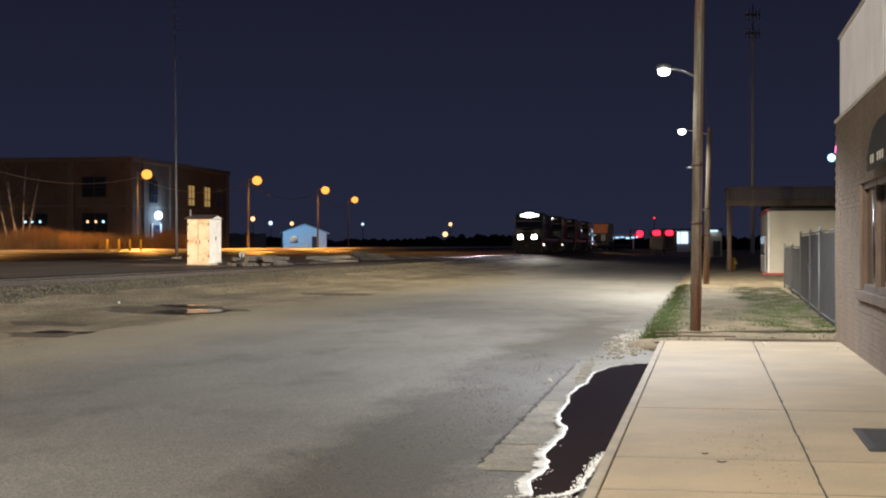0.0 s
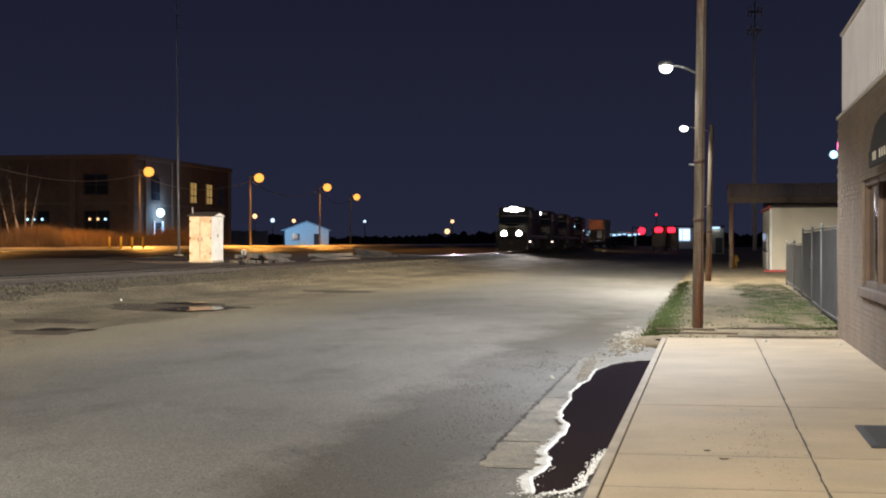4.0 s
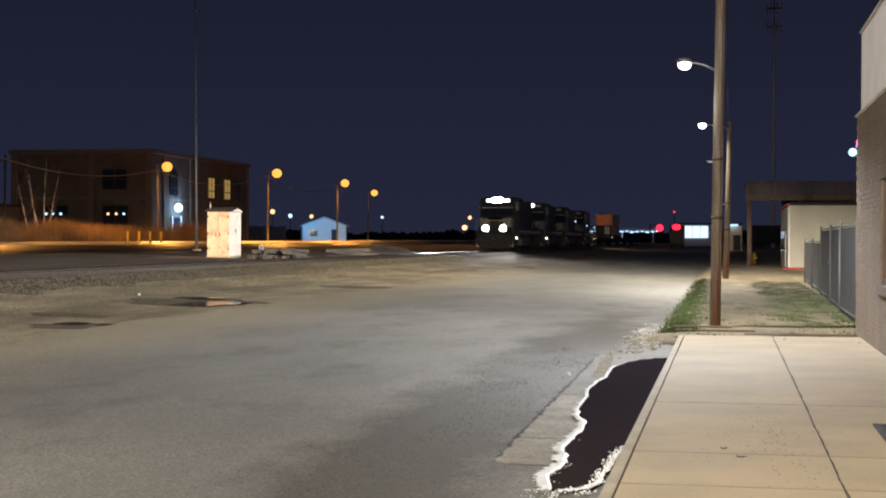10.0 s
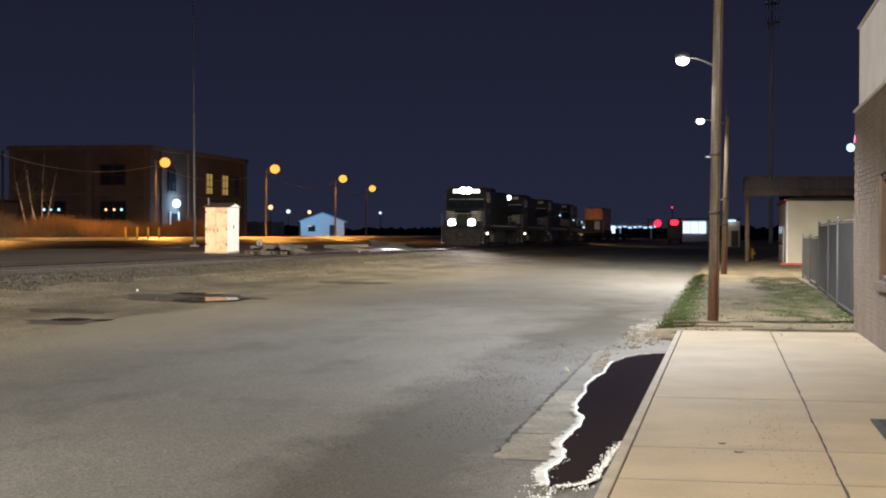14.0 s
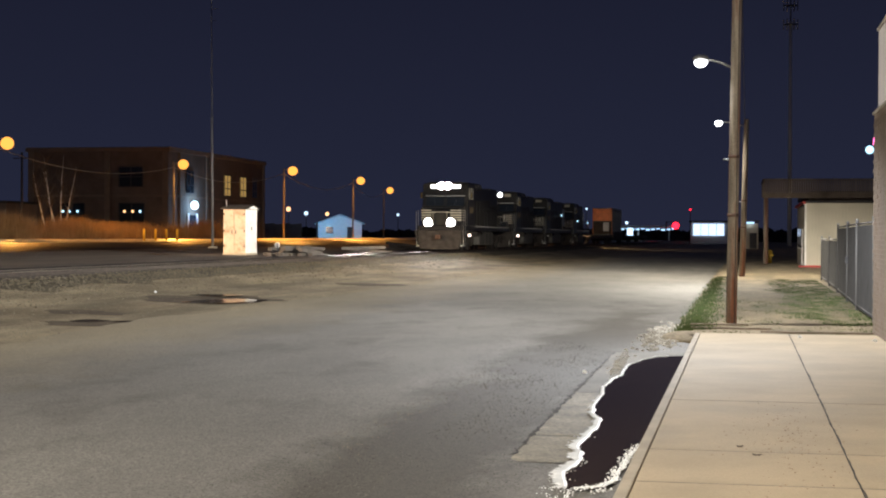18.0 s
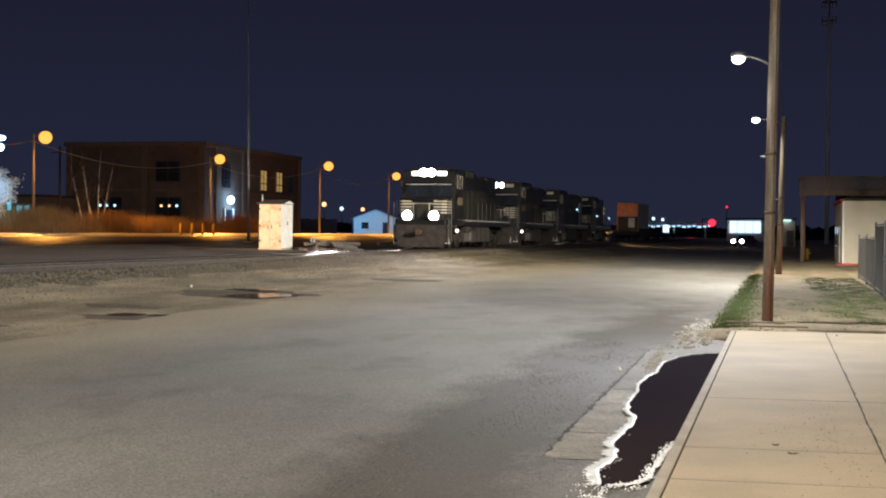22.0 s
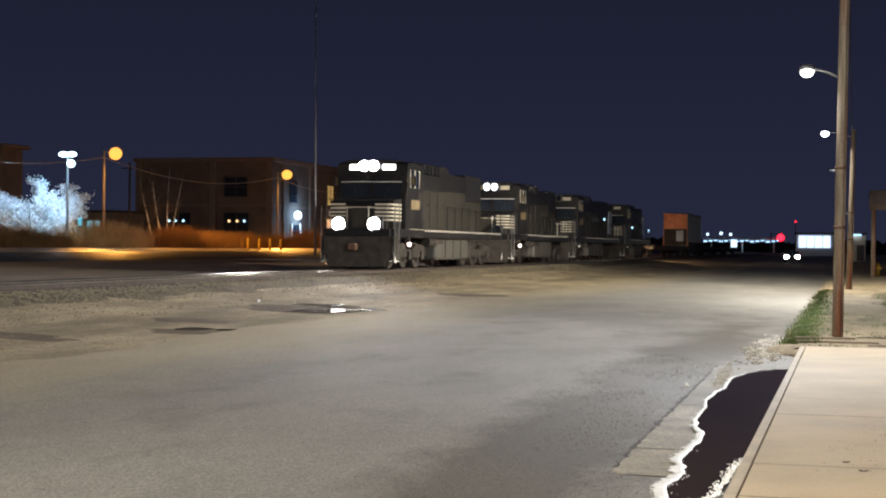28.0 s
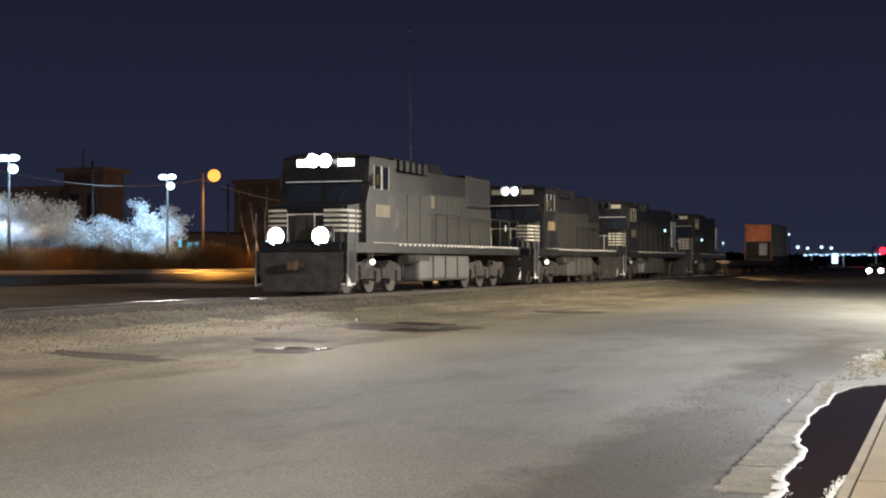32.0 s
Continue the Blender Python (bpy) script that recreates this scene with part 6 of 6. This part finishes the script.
    bar("nose_light_plate", M["stripe"], nose, -1.1, 1.1, 0.935 + D, 0.95 + D, 2.44, 2.49)
    # cab
    bm = bmesh.new()
    prism(bm, [(2.62, 1.62), (2.62, 2.85), (2.92, 3.5), (2.82, 3.56), (2.9, 4.28), (3.0, 4.34), (5.3, 4.34), (5.3, 1.62)], "x", -1.5, 1.5)
    cab = part("cab", bm, K, t, "black wide cab")
    bm = bmesh.new()
    prism(bm, [(-1.5, 4.342), (1.5, 4.342), (0.95, 4.47), (-0.95, 4.47)], "y", 2.95, 5.35)
    part("cab_roof", bm, K, cab)
    for s in (-1, 1):
        bm = bmesh.new()
        a = [(s * 0.12, 2.655, 2.92), (s * 1.25, 2.655, 2.92), (s * 1.25, 2.90, 3.46), (s * 0.12, 2.90, 3.46)]
        vs = [bm.verts.new((x, y - 0.015, z)) for x, y, z in a] + [bm.verts.new((x, y + 0.02, z)) for x, y, z in a]
        for f in ((0, 1, 2, 3), (7, 6, 5, 4), (0, 4, 5, 1), (1, 5, 6, 2), (2, 6, 7, 3), (3, 7, 4, 0)):
            bm.faces.new([vs[i] for i in f])
        bmesh.ops.recalc_face_normals(bm, faces=bm.faces)
        wsc = part("windscreen", bm, M["glass"], cab)
        rod("wiper", M["dark_metal"], wsc, (s * 0.6, 2.62, 2.93), (s * 0.75, 2.80, 3.3), 0.012, n=6)
        for y0, y1 in ((3.3, 3.85), (4.0, 4.55)):
            w = bar("side_window", M["glass"], cab, s * 1.5 - 0.015, s * 1.5 + 0.015, y0, y1, 3.35, 4.05)
            bar("window_frame", M["stripe"], w, s * 1.51 - 0.015, s * 1.51 + 0.015, y0 - 0.05, y0, 3.32, 4.08)
            bar("window_frame", M["stripe"], w, s * 1.51 - 0.015, s * 1.51 + 0.015, y1, y1 + 0.05, 3.32, 4.08)
        bar("number_board", G["board"] if lead else M["stripe"], cab, s * 0.68 - 0.3, s * 0.68 + 0.3, 2.85, 2.90, 4.05, 4.27)
        mir = bar("mirror", M["dark_metal"], cab, s * 1.66 - 0.1, s * 1.66 + 0.1, 3.2, 3.24, 3.4, 3.8)
        bar("mirror_glass", M["amberish"], mir, s * 1.66 - 0.03, s * 1.66 + 0.03, 3.185, 3.2, 3.45, 3.75)
        bar("cab_number_panel", M["warm_lit_tan"], cab, s * 1.505 - 0.01, s * 1.505 + 0.01, 3.4, 4.7, 2.44, 2.84)
    for s in (-1, 1):
        bar("visor", M["visor"], cab, s * 0.66 - 0.62, s * 0.66 + 0.62, 2.66, 2.84, 3.53, 3.57, bevel=0.01, label="pale visor ledge over the windscreen")
    hl = bar("headlamp_housing", M["dark_metal"], cab, -0.44, 0.44, 2.80, 2.95, 3.96, 4.42, bevel=0.03)
    for s in (-1, 1):
        bm = bmesh.new()
        disc(bm, (s * 0.21, 4.19), 0.20 if lead else 0.205, 2.76, 2.79)
        part("headlamp", bm, G["head"] if lead else G["head_dim"] if dim else M["glass"], hl, "headlamp lens")
        part("headlamp_hood", hood_ring(s * 0.21, 4.19, 0.205, 2.32, 2.80), M["dark_metal"], hl)
    if lead or dim:
        for s in (-1, 1):
            # Lenses larger than real ones, so their glow takes in some bloom.
            dl = bar("ditch_lamp_box", M["dark_metal"], t, s * 0.74 - 0.30, s * 0.74 + 0.30, 0.62 + D, 0.82 + D, 1.60, 2.10, bevel=0.03)
            bm = bmesh.new()
            disc(bm, (s * 0.74, 1.79), 0.27, 0.58 + D, 0.615 + D)
            part("ditch_lamp", bm, G["ditch"] if lead else M["glass"], dl, "glowing ditch lamp" if lead else "unlit ditch lamp")
            part("lamp_hood", hood_ring(s * 0.74, 1.79, 0.275, 0.36 + D, 0.62 + D), M["dark_metal"], dl)
    for s in (-1, 1):
        bm = bmesh.new()
        dome(bm, (s * 1.56, 3.0, 1.0), 0.085, 0.085, 0.085)
        sl = part("step_lamp", bm, G["step"] if dim or lead else M["reflector"], t, "small round step light")
        bar("lamp_bracket", U, sl, s * 1.48 - 0.08, s * 1.48 + 0.08, 2.95, 3.05, 1.05, 1.3)
    # hood: wide equipment cabinets, then engine hood, then radiator wings
    cabn = bar("cabinet", K, t, -1.38, 1.38, 5.35, 9.2, 1.62, 4.0, bevel=0.03, label="black electrical cabinet with dusty grey doors")
    for s in (-1, 1):
        for y in (5.9, 7.2, 8.5):
            d = bar("cabinet_door", W, cabn, s * 1.385 - 0.012, s * 1.385 + 0.012, y - 0.5, y + 0.68, 1.66, 3.3, bevel=0.006)
            bar("door_latch", M["dark_metal"], d, s * 1.40 - 0.012, s * 1.40 + 0.012, y + 0.45, y + 0.5, 2.6, 2.8)
        bar("vent_opening", M["dark_metal"], cabn, s * 1.40 - 0.01, s * 1.40 + 0.01, 5.55, 5.8, 2.1, 2.75)
    bm = bmesh.new()
    prism(bm, [(-1.2, 4.05), (-1.0, 4.52), (1.0, 4.52), (1.2, 4.05)], "y", 5.35, 9.2)
    part("cabinet_roof", bm, K, cabn)
    for i in range(6):
        bar("blower_duct", K, cabn, -1.3, 1.3, 5.6 + i * 0.62, 5.95 + i * 0.62, 4.05, 4.45, bevel=0.03)
    hood = bar("engine_hood", K, t, -0.98, 0.98, 9.2, 15.4, 1.62, 4.25, bevel=0.03)
    for s in (-1, 1):
        # Tan patches painted for warm light on the hood side.
        for y in (9.5, 10.35):
            bar("number_panel", M["warm_lit_tan"], hood, s * 1.002 - 0.006, s * 1.002 + 0.006, y, y + 0.5, 2.95, 3.4, label="tan patch painted for warm lamplight on the hood")
        for i in range(9):
            y = 9.3 + i * 0.67
            d = bar("hood_door", W, hood, s * 0.985 - 0.012, s * 0.985 + 0.012, y, y + 0.65, 1.7, 3.45, bevel=0.006)
            bar("door_latch", M["dark_metal"], d, s * 1.0 - 0.012, s * 1.0 + 0.012, y + 0.5, y + 0.56, 2.8, 3.0)
    bm = bmesh.new()
    prism(bm, [(-0.8, 4.25), (-0.6, 4.62), (0.6, 4.62), (0.8, 4.25)], "y", 10.8, 13.0)
    part("exhaust_stack", bm, K, hood)
    rad = bar("radiator", K, t, -0.97, 0.97, 15.4, 19.2, 3.1, 4.38, bevel=0.06, label="louvred radiator section")
    bar("radiator_base", W, rad, -0.95, 0.95, 15.4, 19.3, 1.62, 3.1, bevel=0.03)
    for s in (-1, 1):
        for i in range(8):
            bar("radiator_slat", M["dark_metal"], rad, s * 0.975 - 0.012, s * 0.975 + 0.012, 15.7, 18.9, 3.25 + i * 0.14, 3.31 + i * 0.14)
        # walkway railing
        bm = bmesh.new()
        bent(bm, [(s * 1.46, 9.4, 2.7), (s * 1.46, 22.0, 2.7)], 0.02)
        part("handrail", bm, K, t)
        for i in range(9):
            rod("stanchion", K, t, (s * 1.46, 9.5 + i * 1.55, 1.6), (s * 1.46, 9.5 + i * 1.55, 2.72), 0.022, n=8)
        bar("white_marker", M["reflector"], t, s * 1.49 - 0.015, s * 1.49 + 0.015, 19.6, 19.7, 2.25, 2.5)
    bm = bmesh.new()
    box(bm, -1.38, 1.38, 7.9, 14.4, 0.32, 1.24, 0.12)
    tank = part("fuel_tank", bm, M["tank"], t, "long grey fuel tank")
    for y in (9.4, 11.0, 12.6):
        for s in (-1, 1):
            bar("tank_strap", U, tank, s * 1.39 - 0.012, s * 1.39 + 0.012, y, y + 0.12, 0.4, 1.2)
    for s in (-1, 1):
        rod("air_tank", U, t, (s * 1.2, 6.8, 1.1), (s * 1.2, 9.0, 1.1), 0.2)
    truck(t, 4.6)
    truck(t, 18.0)
    return t


# Pale blue stands for bluish light falling on dark panels.
M["blue_lit_panel"] = mat("blue_lit_panel_paint", (0.36, 0.40, 0.46), 0.6, 0, 0.15, 2, 30, 0.05)
M["visor"] = mat("pale_visor", (0.6, 0.6, 0.58), 0.4, 0, 0.1, 4, 30, 0.0)
M["reflector"] = mat("white_reflective", (0.60, 0.59, 0.55), 0.4, 0, 0.1, 4, 30, 0.0)
M["tank"] = mat("dusty_tank", (0.072, 0.067, 0.058), 0.6, 0, 0.2, 1.5, 25, 0.1, 0.004, (0.055, 0.05, 0.043), (0.5, 0.7))
# Tan carries warm lamplight on the cab number and hood panels.
M["warm_lit_tan"] = mat("warm_lit_tan_paint", (0.20, 0.15, 0.08), 0.6, 0, 0.2, 2, 30, 0.05)
M["amberish"] = mat("amber_mirror", (0.5, 0.36, 0.1), 0.2, 0.6, 0.1, 3, 20, 0.0)
WAGON_AT = 112.0


def set_length(t, rear):
    """Shortens or lengthens the hood so that the end sill stands at rear."""
    k = (rear - 9.2) / 13.0
    for ob in t.children_recursive:
        on_truck = ob.name.startswith("truck") or ob.parent.name.startswith("truck")
        ys = [v.co.y for v in ob.data.vertices]
        for v in ob.data.vertices:
            if on_truck:
                v.co.y += 8.8 * (k - 1) if sum(ys) / len(ys) > 9.2 else 0
            elif v.co.y > 9.2:
                v.co.y = 9.2 + (v.co.y - 9.2) * k


train = []
for i, (at, rear) in enumerate(((0.0, 20.5), (21.7, 18.4), (40.6, 22.2), (63.5, 18.4))):
    label = ("black and grey lead locomotive with blazing headlamps", "black and grey trailing locomotive with dimmed headlamps")[min(i, 1)] if i < 2 else "black and grey trailing locomotive with dark headlamps"
    lo = locomotive(i == 0, i == 1, label)
    if i >= 2:
        for s in (-1, 1):
            # Panel colour carries the bluish light on the hood's end.
            bar("end_panel", M["blue_lit_panel"], lo, s * 0.93 - 0.06, s * 0.93 + 0.06, 19.4, 20.9, 2.0, 3.7, bevel=0.02, label="end panel painted pale for blue light on it")
            # Glowing domes stand in for blue-white glints on the hood.
            for y, z in ((14.2, 3.0),) if i == 2 else ((6.3, 2.6), (20.2, 2.5)):
                bm = bmesh.new()
                dome(bm, (s * 1.47, y, z), 0.07, 0.10, 0.09)
                part("blue_glint", bm, G["ice"], lo, "small glowing dome standing in for a blue-white glint")
    # Lamps facing back, out of view, added to brighten the container end.
    if i == 3:
        for s in (-1, 1):
            bm = bmesh.new()
            disc(bm, (s * 0.2, 4.1), 0.12, 19.26, 19.31)
            part("rear_fill_lamp", bm, G["rear"], lo, "unseen rear lamp added to brighten the container end")
    set_length(lo, rear)
    train.append((lo, at - 2.75))


def container_car(colour, label):
    c = thing("container_wagon", label, "rail wagon", group="container wagons")
    bar("deck", M["loco_under"], c, -1.35, 1.35, 0.3, 19.3, 0.75, 1.15, bevel=0.03)
    for s in (-1, 1):
        bar("side_sill", M["loco_under"], c, s * 1.4 - 0.05, s * 1.4 + 0.05, 1.5, 18, 0.5, 1.6)
    for y in (2.2, 17.2):
        bg = bar("bogie", M["loco_under"], c, -1.0, 1.0, y - 1.2, y + 1.2, 0.4, 0.75, bevel=0.04)
        for k in (-0.9, 0.9):
            for s in (-1, 1):
                bm = bmesh.new()
                tube(bm, (s * 0.68, y + k, 0.46), (s * 0.82, y + k, 0.46), 0.46, 0.46, 20)
                part("wheel", bm, M["wheel"], bg)
    rod("coupler", M["rust"], c, (0, -0.6, 0.88), (0, 0.6, 0.88), 0.12)
    b = bar("container", M["container_g"], c, -1.3, 1.3, 0.9, 17.2, 1.2, 4.85, bevel=0.03, label="silver corrugated container")
    bar("container_front", colour, b, -1.28, 1.28, 0.86, 0.9, 3.1, 4.8, label="orange painted end wall")
    # Dark lower half paints the shadow on the end wall.
    bar("lower_container_front", M["loco_under"], b, -1.28, 1.28, 0.86, 0.9, 1.25, 3.02, label="lower half of the end wall painted dark for shadow")
    # Pale patch painted for bluish light on the end wall.
    bar("door_panel", M["blue_lit_panel"], b, 0.1, 0.9, 0.845, 0.86, 1.7, 2.9, label="patch painted pale for blue light on the end wall")
    for s in (-1, 1):
        for z in (1.22, 4.80):
            bar("side_rail", M["white_metal"], b, s * 1.325 - 0.02, s * 1.325 + 0.02, 1.0, 17.1, z, z + 0.10)
    bm = bmesh.new()
    box(bm, -1.31, 1.31, 0.85, 17.25, 3.03, 3.09)
    part("stack_gap", bm, M["dark_metal"], b)
    bm = bmesh.new()
    for i in range(52):
        for s in (-1, 1):
            box(bm, s * 1.31 - 0.015, s * 1.31 + 0.015, 1.1 + i * 0.305, 1.25 + i * 0.305, 1.4, 4.7)
    tagged(part("corrugation", bm, M["container_g"], b), kind="stuff")
    for s in (-1, 1):
        for y in (0.9, 17.1):
            bar("corner_post", M["white_paint"] if y > 5 else colour, b, s * 1.29 - 0.05, s * 1.29 + 0.05, y - 0.04, y + 0.08, 1.2, 4.85)
    return c


cw = container_car(M["container_o"], "well wagon with an orange-ended silver container")
train.append((cw, WAGON_AT))


def flat_wagon(length=19.6):
    """A low deck on two bogies."""
    e = length - 0.3
    c = thing("flat_wagon", "empty dark low flat wagon", "rail wagon", group="flat wagons")
    bar("deck", M["loco_under"], c, -1.4, 1.4, 0.3, e, 0.85, 1.1, bevel=0.03)
    for s in (-1, 1):
        bar("side_sill", M["loco_under"], c, s * 1.4 - 0.05, s * 1.4 + 0.05, 1.0, e - 0.7, 0.7, 1.15)
    for y in (2.2, e - 2.1):
        bg = bar("bogie", M["loco_under"], c, -1.0, 1.0, y - 1.2, y + 1.2, 0.4, 0.85, bevel=0.04)
        for k in (-0.9, 0.9):
            for s in (-1, 1):
                bm = bmesh.new()
                tube(bm, (s * 0.68, y + k, 0.46), (s * 0.82, y + k, 0.46), 0.46, 0.46, 20)
                part("wheel", bm, M["wheel"], bg)
    return c


train.append((flat_wagon(29.4), 81.6))
fw = flat_wagon()
for i, back in enumerate((WAGON_AT + 19.8, WAGON_AT + 39.6, WAGON_AT + 59.4)):
    train.append((fw if i == 0 else copy_thing(fw, pose(0, 0, 0)), back))

# ---- cars ----


def car(front_glow, rear_glow, label):
    """Front at -y."""
    c = thing("car", label, "car", group="cars on the street")
    bm = bmesh.new()
    prism(bm, [(-2.2, 0.35), (-2.25, 0.6), (-2.1, 0.82), (-1.0, 0.95), (2.0, 0.98), (2.2, 0.85), (2.25, 0.4)], "x", -0.88, 0.88)
    body = part("body", bm, M["car_paint"], c)
    bm = bmesh.new()
    prism(bm, [(-1.05, 0.94), (-0.35, 1.42), (0.95, 1.44), (1.75, 0.97)], "x", -0.74, 0.74)
    part("cabin", bm, M["glass"], c, "dark glazed cabin")
    bar("roof", M["car_paint"], c, -0.72, 0.72, -0.35, 0.95, 1.42, 1.47, bevel=0.015)
    for s in (-1, 1):
        for y in (-1.35, 1.4):
            bm = bmesh.new()
            tube(bm, (s * 0.72, y, 0.32), (s * 0.9, y, 0.32), 0.32, 0.32, 20)
            wh = part("wheel", bm, M["rubber"], c)
            bm = bmesh.new()
            tube(bm, (s * 0.9, y, 0.32), (s * 0.91, y, 0.32), 0.2, 0.2, 14)
            part("rim", bm, M["steel"], wh)
        bm = bmesh.new()
        dome(bm, (s * 0.62, -2.22, 0.70), 0.30, 0.08, 0.25)
        part("headlamp", bm, front_glow, c, "glowing headlamp" if front_glow is G["carlamp"] else "unlit headlamp")
        bm = bmesh.new()
        dome(bm, (s * 0.68, 2.22, 0.78), 0.2, 0.06, 0.14)
        part("tail_lamp", bm, rear_glow, c, "red tail lamp")
    return c


car_1 = car(G["carlamp"], M["red"], "dark sedan coming nearer with headlamps on")


def box_truck():
    """Made-up truck for red signals that go out. Rear at +y end turned to the camera: the rear stands at y = 0."""
    c = thing("box_truck", "made-up dark truck standing in for red signals that go out", "truck", group="box trucks")
    bar("box", M["dark_metal"], c, -1.2, 1.2, 0, 6.5, 0.9, 4.1, bevel=0.05)
    bar("cab", M["car_paint"], c, -1.05, 1.05, 6.6, 8.4, 0.5, 2.6, bevel=0.15)
    for s in (-1, 1):
        for y in (1.4, 7.5):
            bm = bmesh.new()
            tube(bm, (s * 0.85, y, 0.45), (s * 1.1, y, 0.45), 0.45, 0.45, 18)
            part("wheel", bm, M["rubber"], c)
        bm = bmesh.new()
        dome(bm, (s * 0.24, -0.08, 3.72), 0.46, 0.1, 0.46)
        part("signal_light", bm, G["red"], c, "glowing red lens standing in for a signal")
    return c


truck_1 = box_truck()
truck_2 = copy_thing(truck_1, pose(0, 0, 0))


def motions():
    for t, back in train:
        walk(t, [(s, pose(TRACK_X, 164.9 - 3.755 * s + back, RAIL_Z)) for s in (0.0, 16.0, 32.0)])
    z = -0.03
    walk(car_1, [(0.0, pose(15, 214, z, 0, 0, -90)), (19.5, pose(15, 214, z, 0, 0, -90)), (20.8, pose(6, 214, z, 0, 0, -88)), (21.6, pose(-2.0, 212, z, 0, 0, -60)),
                 (22.2, pose(-5.2, 208, z, 0, 0, -12)), (23.0, pose(-5.6, 202, z, 0, 0, 0)), (28.0, pose(-6.6, 186, z, 0, 0, 1)), (32.0, pose(-8.3, 174, z, 0, 0, 2))])
    for c, x, y, go in ((truck_1, -8.5, 264, 14.2), (truck_2, -6.4, 267, 8.6)):
        walk(c, [(0.0, pose(x, y, z)), (go, pose(x, y, z)), (go + 0.9, pose(x + 4, y + 1, z, 0, 0, -55)), (go + 2.4, pose(18, y + 2, z, 0, 0, -90)), (32.0, pose(90, y + 2, z, 0, 0, -90))])


motions()
